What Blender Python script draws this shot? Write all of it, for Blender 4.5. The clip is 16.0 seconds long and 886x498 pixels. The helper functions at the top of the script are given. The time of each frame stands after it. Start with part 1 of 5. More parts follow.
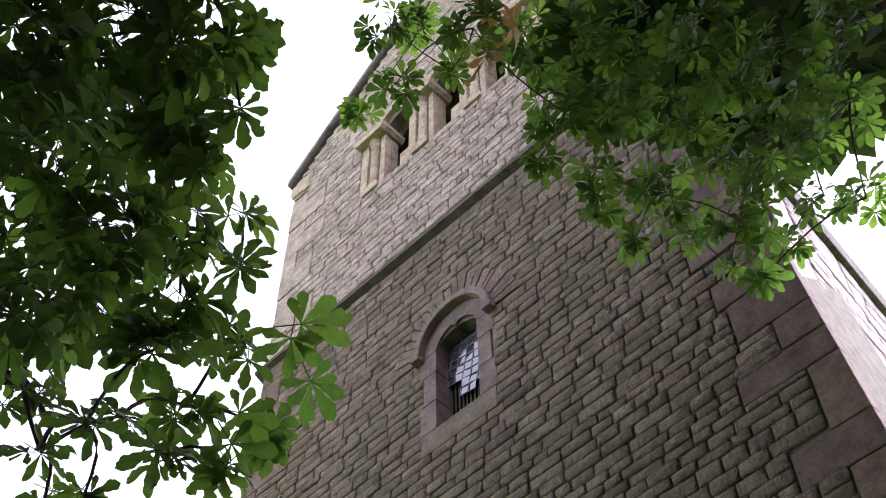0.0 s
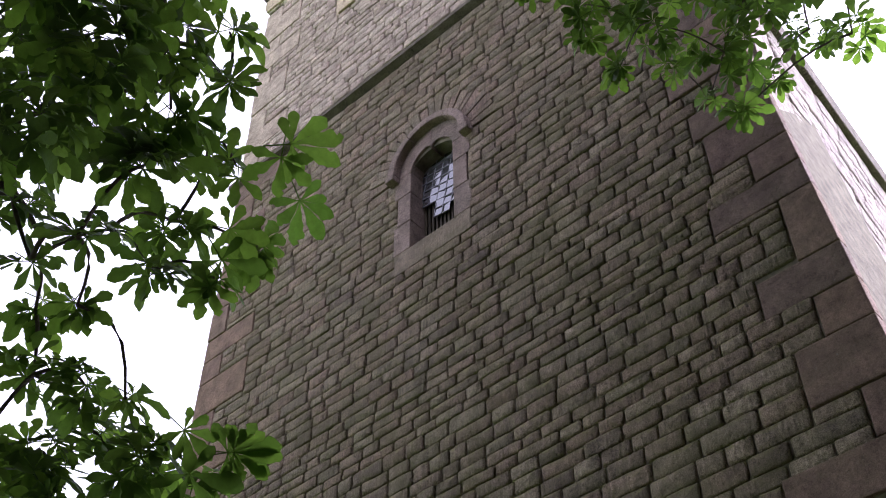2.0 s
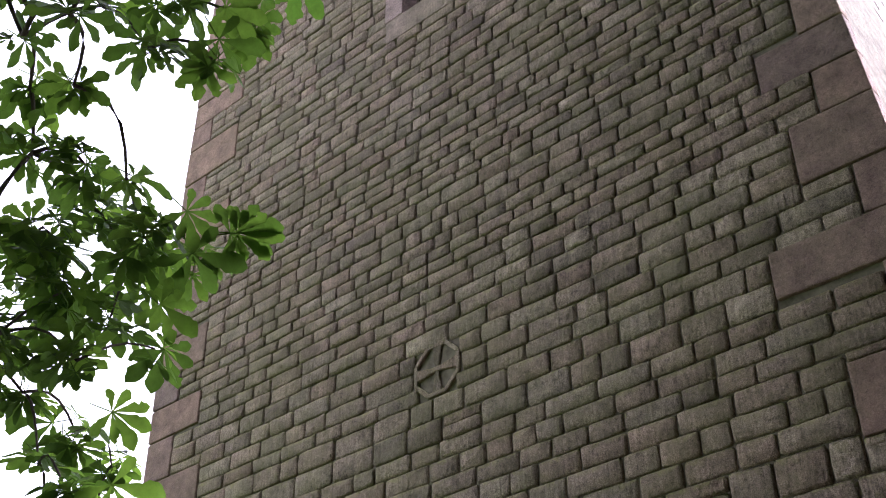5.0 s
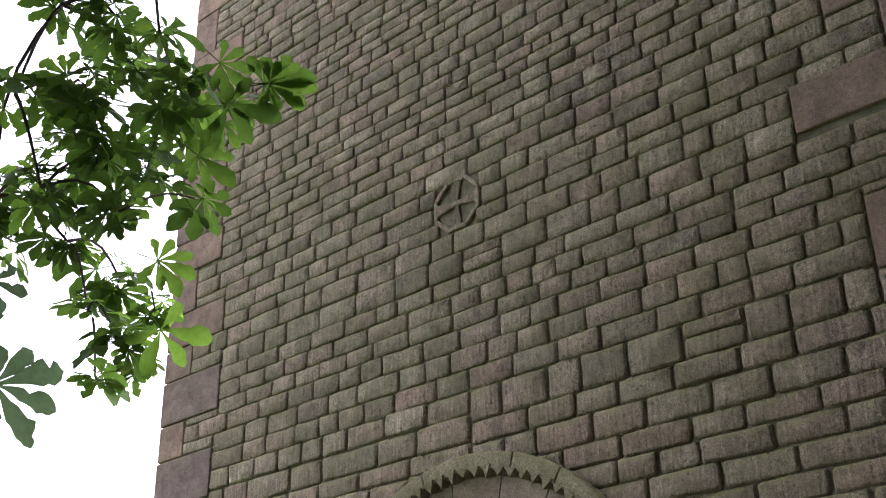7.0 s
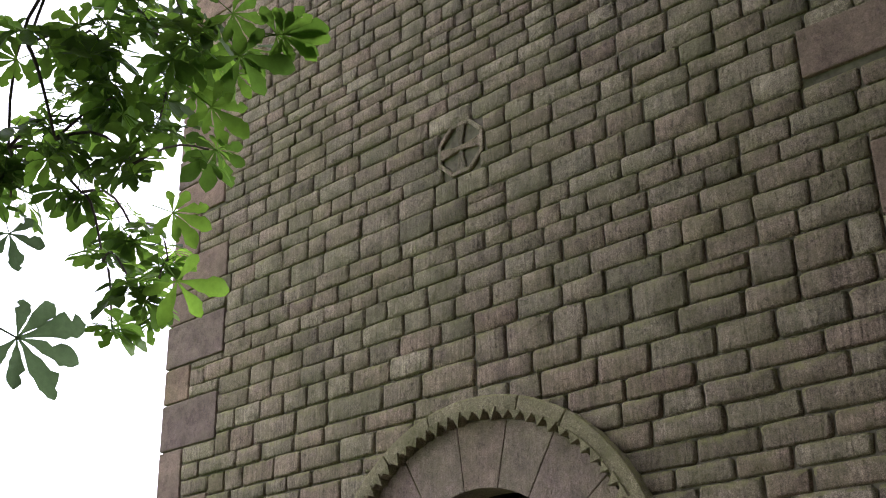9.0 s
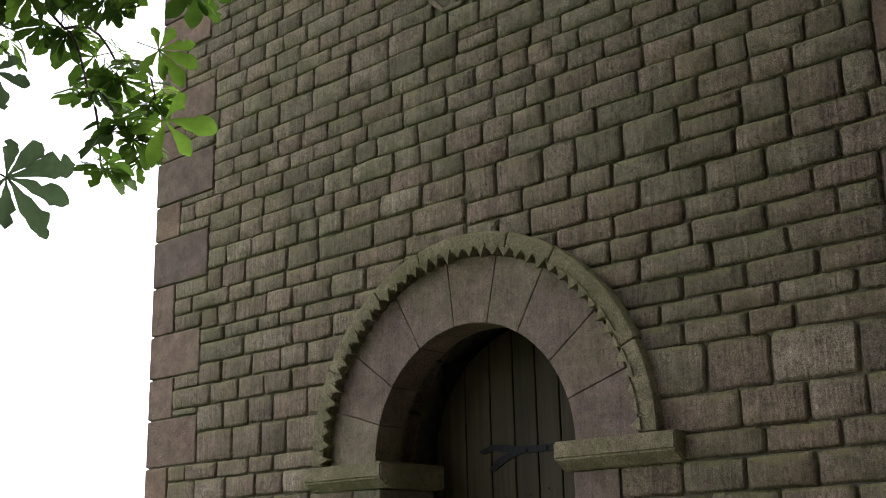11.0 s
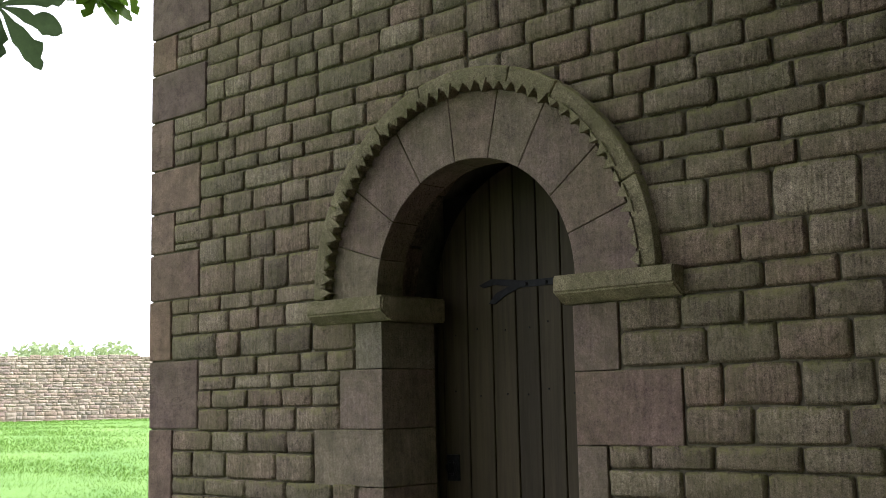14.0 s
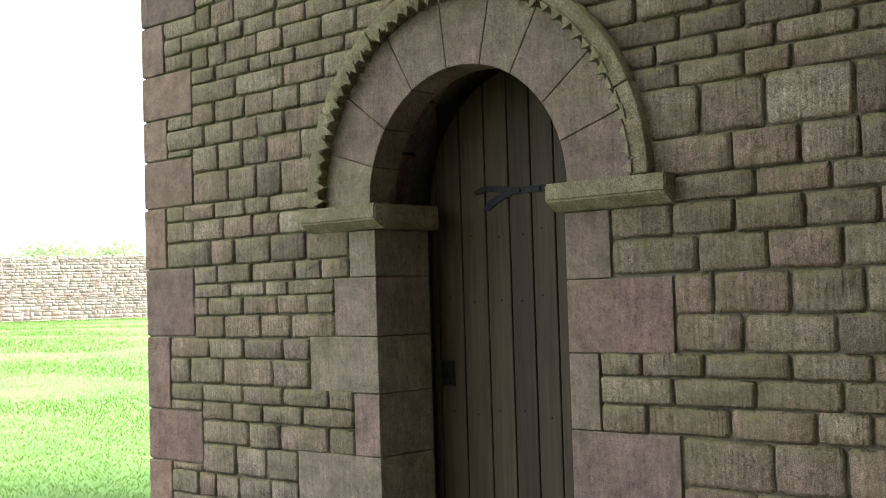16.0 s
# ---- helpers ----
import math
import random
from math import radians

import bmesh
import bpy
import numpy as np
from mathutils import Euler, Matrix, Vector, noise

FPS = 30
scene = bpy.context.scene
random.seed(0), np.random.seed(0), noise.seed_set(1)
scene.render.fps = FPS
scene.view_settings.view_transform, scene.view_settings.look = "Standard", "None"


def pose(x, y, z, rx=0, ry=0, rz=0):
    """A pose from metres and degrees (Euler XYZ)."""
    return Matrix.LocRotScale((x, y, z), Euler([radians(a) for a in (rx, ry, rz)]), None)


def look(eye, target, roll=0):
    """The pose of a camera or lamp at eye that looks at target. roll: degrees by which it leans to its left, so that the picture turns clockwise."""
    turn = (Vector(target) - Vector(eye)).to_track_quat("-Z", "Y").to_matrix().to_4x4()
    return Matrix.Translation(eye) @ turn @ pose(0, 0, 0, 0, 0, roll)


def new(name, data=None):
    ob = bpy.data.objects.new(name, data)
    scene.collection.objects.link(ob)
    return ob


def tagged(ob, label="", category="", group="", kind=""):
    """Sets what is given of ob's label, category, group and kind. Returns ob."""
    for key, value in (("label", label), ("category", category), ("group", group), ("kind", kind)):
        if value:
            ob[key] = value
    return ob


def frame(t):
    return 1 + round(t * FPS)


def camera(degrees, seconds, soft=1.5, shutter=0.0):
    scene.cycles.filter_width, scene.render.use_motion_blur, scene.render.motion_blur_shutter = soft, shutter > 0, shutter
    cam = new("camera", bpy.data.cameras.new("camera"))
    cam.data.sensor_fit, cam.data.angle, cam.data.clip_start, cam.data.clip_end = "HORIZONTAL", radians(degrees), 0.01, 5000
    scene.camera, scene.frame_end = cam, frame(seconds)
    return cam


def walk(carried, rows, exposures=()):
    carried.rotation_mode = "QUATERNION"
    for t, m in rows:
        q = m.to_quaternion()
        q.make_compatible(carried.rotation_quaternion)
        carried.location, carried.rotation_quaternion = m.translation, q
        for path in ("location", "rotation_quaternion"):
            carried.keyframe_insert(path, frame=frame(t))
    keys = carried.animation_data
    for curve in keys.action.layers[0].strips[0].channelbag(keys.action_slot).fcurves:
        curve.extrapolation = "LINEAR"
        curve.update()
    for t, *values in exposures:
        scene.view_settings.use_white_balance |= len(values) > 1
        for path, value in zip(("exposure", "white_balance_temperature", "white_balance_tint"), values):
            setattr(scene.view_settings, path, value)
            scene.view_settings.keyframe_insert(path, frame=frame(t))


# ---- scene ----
cam = camera(40.8, 16.0, soft=0.9)
PATH = [
    (0, (3.48, -3.866, 1.711), (2.672, -3.027, 3.337), -1.0),
    (0.5, (3.474, -3.907, 1.681), (2.659, -3.03, 3.284), -0.7),
    (1, (3.476, -3.897, 1.687), (2.622, -2.957, 3.231), -0.8),
    (1.5, (3.46, -3.89, 1.694), (2.57, -2.901, 3.188), -0.9),
    (2, (3.465, -3.913, 1.697), (2.534, -2.873, 3.129), -0.8),
    (2.5, (3.471, -3.912, 1.712), (2.499, -2.826, 3.081), -0.6),
    (3, (3.469, -3.922, 1.718), (2.467, -2.793, 3.03), -0.6),
    (3.5, (3.461, -3.932, 1.714), (2.447, -2.776, 2.992), -0.6),
    (4, (3.469, -3.926, 1.725), (2.439, -2.75, 2.972), -0.6),
    (4.5, (3.463, -3.936, 1.723), (2.414, -2.733, 2.928), -0.6),
    (5, (3.461, -3.951, 1.736), (2.372, -2.709, 2.863), -0.7),
    (5.2, (3.457, -3.967, 1.736), (2.354, -2.706, 2.829), -0.7),
    (7.3, (3.476, -4.055, 1.746), (2.271, -2.715, 2.614), -1.1),
    (7.5, (3.472, -4.07, 1.745), (2.271, -2.728, 2.614), -1.3),
    (8, (3.461, -4.088, 1.724), (2.265, -2.744, 2.598), -1.3),
    (8.2, (3.459, -4.076, 1.731), (2.259, -2.73, 2.596), -1.2),
    (10.3, (3.481, -4.087, 1.776), (2.22, -2.662, 2.393), -1.5),
    (10.5, (3.469, -4.086, 1.765), (2.205, -2.654, 2.36), -1.4),
    (11, (3.469, -4.081, 1.766), (2.189, -2.637, 2.291), -1.3),
    (11.5, (3.465, -4.075, 1.766), (2.17, -2.62, 2.219), -1.3),
    (12, (3.464, -4.066, 1.772), (2.16, -2.605, 2.174), -1.3),
    (12.5, (3.462, -4.065, 1.769), (2.15, -2.601, 2.136), -1.3),
    (13, (3.46, -4.064, 1.763), (2.143, -2.599, 2.11), -1.2),
    (13.5, (3.465, -4.066, 1.768), (2.141, -2.599, 2.075), -1.2),
    (14, (3.46, -4.072, 1.761), (2.139, -2.592, 2.018), -1.2),
    (14.5, (3.454, -4.077, 1.756), (2.135, -2.585, 1.943), -1.1),
    (15, (3.465, -4.043, 1.76), (2.142, -2.549, 1.881), -1.1),
    (15.5, (3.472, -4.037, 1.769), (2.147, -2.542, 1.864), -1.2),
    (16, (3.489, -4.023, 1.82), (2.15, -2.54, 1.902), -1.7),
]
walk(cam, [(t, look(eye, target, roll)) for t, eye, target, roll in PATH],
     exposures=[(0, 2.35, 5620, 35), (2, 2.2, 5650, 36), (3, 2.3, 5650, 36), (5, 2.85, 5650, 35), (8, 3.05, 5750, 32), (10.5, 2.65, 5920, 27), (12.5, 2.13, 6000, 22), (14, 2.42, 6000, 20), (16, 3.2, 5900, 20)])


# ---------------------------------------------------------------- world and light
world = bpy.data.worlds.new("sky")
scene.world = world
world.use_nodes = True
wn, wl = world.node_tree.nodes, world.node_tree.links
sky = wn.new("ShaderNodeTexSky")
sky.sky_type, sky.sun_disc = "NISHITA", False
sky.sun_elevation, sky.sun_rotation = radians(52), radians(48.4)
sky.air_density, sky.dust_density = 1.0, 3.0
grey = wn.new("ShaderNodeHueSaturation")
grey.inputs["Saturation"].default_value = 0.05
wl.new(sky.outputs[0], grey.inputs["Color"])
wl.new(grey.outputs[0], wn["Background"].inputs["Color"])
wn["Background"].inputs["Strength"].default_value = 0.15
SUN_FROM = Vector((0.62, 0.55, 1.06))
sun = new("sun", bpy.data.lights.new("sun", "SUN"))
sun.data.energy, sun.data.angle, sun.data.color = 1.8, radians(14), (1.0, 0.97, 0.92)
sun.matrix_world = look(SUN_FROM * 40, (0, 0, 0))

# ---------------------------------------------------------------- materials
def material(name, rough=0.9):
    m = bpy.data.materials.new(name)
    m.use_nodes = True
    nt = m.node_tree
    b = nt.nodes["Principled BSDF"]
    b.inputs["Roughness"].default_value = rough
    b.inputs["Specular IOR Level"].default_value = 0.25
    return m, nt, b


def ramp(nt, fac, stops):
    r = nt.nodes.new("ShaderNodeValToRGB")
    e = r.color_ramp.elements
    while len(e) < len(stops):
        e.new(0.5)
    for k, (p, c) in enumerate(stops):
        e[k].position, e[k].color = p, (*c, 1)
    nt.links.new(fac, r.inputs["Fac"])
    return r.outputs["Color"]


def noise_tex(nt, vec, scale, detail=4, rough=0.6):
    n = nt.nodes.new("ShaderNodeTexNoise")
    n.inputs["Scale"].default_value, n.inputs["Detail"].default_value, n.inputs["Roughness"].default_value = scale, detail, rough
    nt.links.new(vec, n.inputs["Vector"])
    return n.outputs["Fac"]


def stretched(nt, scale, turn=(0, 0, 0)):
    g = nt.nodes.new("ShaderNodeNewGeometry")
    mp = nt.nodes.new("ShaderNodeMapping")
    mp.inputs["Scale"].default_value, mp.inputs["Rotation"].default_value = scale, turn
    nt.links.new(g.outputs["Position"], mp.inputs["Vector"])
    return mp.outputs["Vector"]


def mix(nt, fac, a, b, kind="MIX"):
    n = nt.nodes.new("ShaderNodeMix")
    n.data_type, n.blend_type = "RGBA", kind
    for s, v in (("Factor", fac), ("A", a), ("B", b)):
        sock = [i for i in n.inputs if i.name == s and i.enabled][0]
        if isinstance(v, (int, float)):
            sock.default_value = v
        elif isinstance(v, tuple):
            sock.default_value = (*v, 1)
        else:
            nt.links.new(v, sock)
    return [o for o in n.outputs if o.enabled][0]


def bump(nt, b, height, strength=0.5, dist=0.01):
    n = nt.nodes.new("ShaderNodeBump")
    n.inputs["Strength"].default_value, n.inputs["Distance"].default_value = strength, dist
    nt.links.new(height, n.inputs["Height"])
    if b.inputs["Normal"].is_linked:
        nt.links.new(b.inputs["Normal"].links[0].from_socket, n.inputs["Normal"])
    nt.links.new(n.outputs[0], b.inputs["Normal"])


def stone_material(name, tones, chance, tooled=1.0, moss=0.5, coarse=1.0):
    """Sandstone: tone by piece, blotches, fine grain, upright chisel marks, green algae in patches."""
    m, nt, b = material(name, 0.95)
    pos = stretched(nt, (1, 1, 1))
    if chance == "island":
        r = nt.nodes.new("ShaderNodeNewGeometry").outputs["Random Per Island"]
    else:
        r = nt.nodes.new("ShaderNodeObjectInfo").outputs["Random"]
    base = ramp(nt, r, [(k / (len(tones) - 1), c) for k, c in enumerate(tones)])
    blot = ramp(nt, noise_tex(nt, pos, 7, 6, 0.7), [(0.3, (0.5, 0.48, 0.47)), (0.72, (1.25, 1.22, 1.18))])
    c = mix(nt, 1.0, base, blot, "MULTIPLY")
    grain = noise_tex(nt, pos, 190, 4, 0.85)
    c = mix(nt, 0.8 * coarse, c, ramp(nt, grain, [(0.36, (0.3, 0.3, 0.3)), (0.64, (1.7, 1.7, 1.7))]), "MULTIPLY")
    pits = noise_tex(nt, pos, 48, 5, 0.75)
    c = mix(nt, 0.75 * coarse, c, ramp(nt, pits, [(0.34, (0.35, 0.34, 0.33)), (0.5, (1.05, 1.05, 1.05))]), "MULTIPLY")
    if tooled:
        marks = noise_tex(nt, stretched(nt, (75, 75, 6), (0, 0.10, 0)), 1.0, 3, 0.6)
        c = mix(nt, 0.8 * min(tooled, 1), c, ramp(nt, marks, [(0.36, (0.66, 0.66, 0.65)), (0.64, (1.22, 1.22, 1.2))]), "MULTIPLY")
    # algae: broad patches, broken up finely
    broad = noise_tex(nt, pos, 1.9, 4, 0.7)
    fine = noise_tex(nt, pos, 26, 5, 0.75)
    both = nt.nodes.new("ShaderNodeMath")
    both.operation, both.inputs[1].default_value = "MULTIPLY_ADD", 0.55
    nt.links.new(fine, both.inputs[0])
    nt.links.new(broad, both.inputs[2])
    green = ramp(nt, both.outputs[0], [(0.66, (0, 0, 0)), (0.92, (moss, moss, moss))])
    c = mix(nt, green, c, (0.15, 0.14, 0.062))
    # moss that settles on the upper edges
    facing = nt.nodes.new("ShaderNodeSeparateXYZ")
    nt.links.new(nt.nodes.new("ShaderNodeNewGeometry").outputs["Normal"], facing.inputs[0])
    ledge = ramp(nt, facing.outputs["Z"], [(0.12, (0, 0, 0)), (0.45, (1, 1, 1))])
    tuft = ramp(nt, fine, [(0.36, (0, 0, 0)), (0.6, (min(1.0, 1.3 * moss),) * 3)])
    c = mix(nt, mix(nt, 1.0, ledge, tuft, "MULTIPLY"), c, (0.26, 0.25, 0.09))
    pale = ramp(nt, noise_tex(nt, pos, 23, 4, 0.7), [(0.66, (0, 0, 0)), (0.8, (0.45, 0.45, 0.45))])
    c = mix(nt, pale, c, (0.36, 0.34, 0.30))
    nt.links.new(c, b.inputs["Base Color"])
    bump(nt, b, noise_tex(nt, pos, 20, 6, 0.75), 1.0, 0.022)
    if tooled:
        bump(nt, b, marks, min(1.0, 1.2 * tooled), 0.012)
    bump(nt, b, pits, 0.8, 0.012)
    bump(nt, b, grain, 0.4, 0.004)
    return m


RUBBLE = [(0.178, 0.143, 0.112), (0.305, 0.248, 0.188), (0.268, 0.197, 0.153), (0.395, 0.333, 0.25), (0.23, 0.198, 0.146), (0.33, 0.246, 0.19), (0.272, 0.233, 0.175), (0.36, 0.277, 0.21)]
DRESSED = [(0.31, 0.292, 0.222), (0.265, 0.197, 0.172), (0.31, 0.245, 0.205), (0.285, 0.19, 0.168), (0.31, 0.268, 0.198), (0.275, 0.20, 0.175)]
QUOIN = [(0.24, 0.165, 0.138), (0.285, 0.205, 0.155), (0.205, 0.15, 0.13), (0.30, 0.207, 0.148), (0.23, 0.158, 0.134)]
mat_rubble = stone_material("rubble_stone", RUBBLE, "object", 1.0, 0.55)
mat_rubble_rest = stone_material("rubble_stone_rest", RUBBLE, "island", 0.8, 0.5)
# brighter copy of the rubble: the stronger light up high is in its tones
UPPER_LIT = [(0.50, 0.41, 0.335), (0.60, 0.51, 0.42), (0.42, 0.345, 0.285), (0.64, 0.55, 0.46), (0.53, 0.42, 0.355)]
mat_rubble_lit = stone_material("lit_rubble_stone", UPPER_LIT, "island", 0.5, 0.12)
mat_dressed = stone_material("dressed_sandstone", DRESSED, "object", 0.5, 0.4, 0.6)
mat_quoin = stone_material("quoin_sandstone", QUOIN, "object", 0.2, 0.25, 0.55)
mat_upper_quoin = stone_material("pale_quoin_stone", [(0.52, 0.43, 0.34), (0.58, 0.49, 0.39), (0.48, 0.40, 0.32)], "object", 0.15, 0.1, 0.7)
mat_pink = stone_material("pink_window_stone", [(0.30, 0.235, 0.205), (0.34, 0.265, 0.23), (0.30, 0.245, 0.21)], "object", 0.15, 0.12, 0.7)
mat_buff = stone_material("buff_limestone", [(0.56, 0.46, 0.31), (0.62, 0.52, 0.37), (0.50, 0.41, 0.285)], "object", 0.1, 0.06)
mat_hood = stone_material("mossy_hood_stone", [(0.29, 0.26, 0.165), (0.34, 0.30, 0.19)], "object", 0.2, 0.75)
# tones darkened to carry the shade under the projecting string course
mat_dark_string = stone_material("shaded_string_stone", [(0.13, 0.112, 0.085), (0.17, 0.145, 0.115)], "object", 0.2, 0.12)
mat_coping = stone_material("purple_grey_coping", [(0.27, 0.235, 0.23), (0.33, 0.29, 0.28)], "object", 0.2, 0.1)
# the sun on the side face is put into these paler stone tones
mat_sunlit_side = stone_material("sunlit_side_stone", [(0.44, 0.38, 0.35), (0.50, 0.44, 0.40), (0.39, 0.34, 0.315), (0.46, 0.39, 0.37)], "island", 0.3, 0.05, 0.6)
mat_sunlit_quoin = stone_material("sunlit_quoin_stone", [(0.42, 0.36, 0.33), (0.48, 0.41, 0.37)], "object", 0.3, 0.05)
mat_field = stone_material("field_wall_stone", [(0.29, 0.245, 0.20), (0.36, 0.305, 0.245), (0.23, 0.20, 0.175), (0.33, 0.26, 0.205), (0.26, 0.20, 0.18)], "island", 0.0, 0.1)


def mortar_material():
    m, nt, b = material("lime_mortar", 1.0)
    pos = stretched(nt, (1, 1, 1))
    c = ramp(nt, noise_tex(nt, pos, 14, 6, 0.7), [(0.3, (0.075, 0.066, 0.046)), (0.7, (0.20, 0.175, 0.12))])
    nt.links.new(c, b.inputs["Base Color"])
    bump(nt, b, noise_tex(nt, pos, 70, 4, 0.7), 0.8, 0.01)
    return m


mat_mortar = mortar_material()
mat_field_core = stone_material("field_wall_core", [(0.27, 0.23, 0.185), (0.30, 0.255, 0.20)], "object", 0.0, 0.1)


def wood_material():
    m, nt, b = material("weathered_oak", 0.7)
    v = stretched(nt, (38, 38, 1.6))
    g = noise_tex(nt, v, 1.0, 6, 0.7)
    r = nt.nodes.new("ShaderNodeObjectInfo").outputs["Random"]
    tone = ramp(nt, r, [(0, (0.042, 0.034, 0.019)), (1, (0.07, 0.057, 0.031))])
    c = mix(nt, 0.8, tone, ramp(nt, g, [(0.3, (0.5, 0.48, 0.46)), (0.7, (1.25, 1.2, 1.15))]), "MULTIPLY")
    nt.links.new(c, b.inputs["Base Color"])
    bump(nt, b, g, 0.5, 0.006)
    return m


mat_wood = wood_material()


def iron_material(name, tone):
    m, nt, b = material(name, 0.6)
    b.inputs["Metallic"].default_value = 0.6
    n = noise_tex(nt, stretched(nt, (1, 1, 1)), 40, 5)
    nt.links.new(ramp(nt, n, [(0.35, tone), (0.7, tuple(2.2 * x for x in tone))]), b.inputs["Base Color"])
    bump(nt, b, n, 0.4, 0.004)
    return m


mat_iron = iron_material("black_iron", (0.012, 0.012, 0.013))
mat_lead = iron_material("grey_lead", (0.12, 0.12, 0.125))
# near-black colour stands in for the shade inside the tower
mat_dark_void = material("shade_black_interior", 1.0)[0]
mat_dark_void.node_tree.nodes["Principled BSDF"].inputs["Base Color"].default_value = (0.02, 0.018, 0.016, 1)


def glass_material():
    m, nt, b = material("old_window_glass", 0.08)
    b.inputs["Base Color"].default_value = (0.22, 0.23, 0.235, 1)
    b.inputs["Metallic"].default_value = 0.75
    b.inputs["Specular IOR Level"].default_value = 0.9
    n = noise_tex(nt, stretched(nt, (1, 1, 1)), 12, 3)
    bump(nt, b, n, 0.25, 0.01)
    return m


mat_glass = glass_material()


def grass_material(name, blade):
    m, nt, b = material(name, 0.8)
    pos = stretched(nt, (1, 1, 1))
    c = ramp(nt, noise_tex(nt, pos, 0.5, 6, 0.7), [(0.3, (0.055, 0.13, 0.018)), (0.7, (0.10, 0.185, 0.032))])
    c = mix(nt, 0.3, c, ramp(nt, noise_tex(nt, pos, 30, 3, 0.7), [(0.3, (0.6, 0.6, 0.6)), (0.7, (1.35, 1.3, 1.2))]), "MULTIPLY")
    if not blade:
        # unseen bare-earth patch under the trees, added to cut green bounced light
        g = nt.nodes.new("ShaderNodeNewGeometry")
        d = nt.nodes.new("ShaderNodeVectorMath")
        d.operation = "DISTANCE"
        nt.links.new(g.outputs["Position"], d.inputs[0])
        d.inputs[1].default_value = (4.0, -4.5, 0)
        a = nt.nodes.new("ShaderNodeMath")
        a.operation, a.inputs[1].default_value = "MULTIPLY_ADD", 3.0
        nt.links.new(noise_tex(nt, pos, 1.3, 5), a.inputs[0])
        nt.links.new(d.outputs["Value"], a.inputs[2])
        b2 = nt.nodes.new("ShaderNodeMapRange")
        b2.inputs["From Min"].default_value, b2.inputs["From Max"].default_value = 8.3, 9.3
        nt.links.new(a.outputs[0], b2.inputs["Value"])
        c = mix(nt, b2.outputs[0], ramp(nt, noise_tex(nt, pos, 9, 6), [(0.3, (0.045, 0.037, 0.026)), (0.7, (0.10, 0.083, 0.06))]), c)
    if blade:
        r = nt.nodes.new("ShaderNodeNewGeometry").outputs["Random Per Island"]
        c = mix(nt, 0.7, c, ramp(nt, r, [(0, (0.6, 0.7, 0.5)), (1, (1.4, 1.3, 1.2))]), "MULTIPLY")
    nt.links.new(c, b.inputs["Base Color"])
    bump(nt, b, noise_tex(nt, pos, 45, 4, 0.8), 0.4, 0.02)
    return m


mat_ground = grass_material("meadow_ground", False)



def leaf_material(name, tones, chance, through_tone, thin=0.4):
    m, nt, b = material(name, 0.5)
    pos = stretched(nt, (1, 1, 1))
    src = nt.nodes.new("ShaderNodeNewGeometry").outputs["Random Per Island"] if chance == "island" else nt.nodes.new("ShaderNodeObjectInfo").outputs["Random"]
    c = ramp(nt, src, [(k / (len(tones) - 1), t) for k, t in enumerate(tones)])
    c = mix(nt, 0.6, c, ramp(nt, noise_tex(nt, pos, 60, 4), [(0.3, (0.72, 0.72, 0.68)), (0.7, (1.2, 1.2, 1.15))]), "MULTIPLY")
    nt.links.new(c, b.inputs["Base Color"])
    b.inputs["Specular IOR Level"].default_value = 0.2
    tr = nt.nodes.new("ShaderNodeBsdfTranslucent")
    nt.links.new(mix(nt, 1.0, c, through_tone, "MULTIPLY"), tr.inputs["Color"])
    mx = nt.nodes.new("ShaderNodeMixShader")
    mx.inputs["Fac"].default_value = thin
    nt.links.new(b.outputs[0], mx.inputs[1])
    nt.links.new(tr.outputs[0], mx.inputs[2])
    nt.links.new(mx.outputs[0], nt.nodes["Material Output"].inputs["Surface"])
    bump(nt, b, noise_tex(nt, pos, 40, 3), 0.4, 0.01)
    return m


mat_blade = leaf_material("grass_blade", [(0.065, 0.14, 0.02), (0.105, 0.195, 0.034), (0.085, 0.165, 0.027)], "island", (1.2, 1.2, 1.0))
GREENS = [(0.028, 0.046, 0.012), (0.04, 0.068, 0.016), (0.064, 0.10, 0.021), (0.032, 0.055, 0.013), (0.092, 0.14, 0.03)]
mat_leaf = leaf_material("chestnut_leaf", GREENS, "object", (1.95, 2.35, 1.0), 0.58)
mat_leaf_dull = leaf_material("dull_chestnut_leaf", [(0.06, 0.085, 0.045), (0.075, 0.105, 0.052)], "object", (1.3, 1.5, 1.2), 0.45)
mat_leaf_rest = leaf_material("chestnut_leaf_rest", GREENS, "island", (1.0, 1.2, 0.6), 0.15)
# brighter leaf copy: skylight through the outer leaves is put into its colour
mat_leaf_lit = leaf_material("lit_chestnut_leaf", [(0.10, 0.17, 0.035), (0.13, 0.20, 0.04)], "object", (1.5, 1.9, 0.9))
mat_leaf_brown = leaf_material("withered_leaf", [(0.24, 0.13, 0.035), (0.32, 0.20, 0.06)], "object", (1.6, 1.5, 1.2))
# greens paled so that distance haze sits in the leaf colour
mat_hazed_leaf = leaf_material("hazed_far_foliage", [(0.20, 0.26, 0.13), (0.26, 0.32, 0.17)], "island", (1.4, 1.4, 1.2))


def bark_material():
    m, nt, b = material("chestnut_bark", 0.95)
    n = noise_tex(nt, stretched(nt, (1, 1, 0.3)), 40, 6, 0.7)
    nt.links.new(ramp(nt, n, [(0.3, (0.035, 0.028, 0.02)), (0.7, (0.10, 0.08, 0.06))]), b.inputs["Base Color"])
    bump(nt, b, n, 0.8, 0.02)
    return m


mat_bark = bark_material()


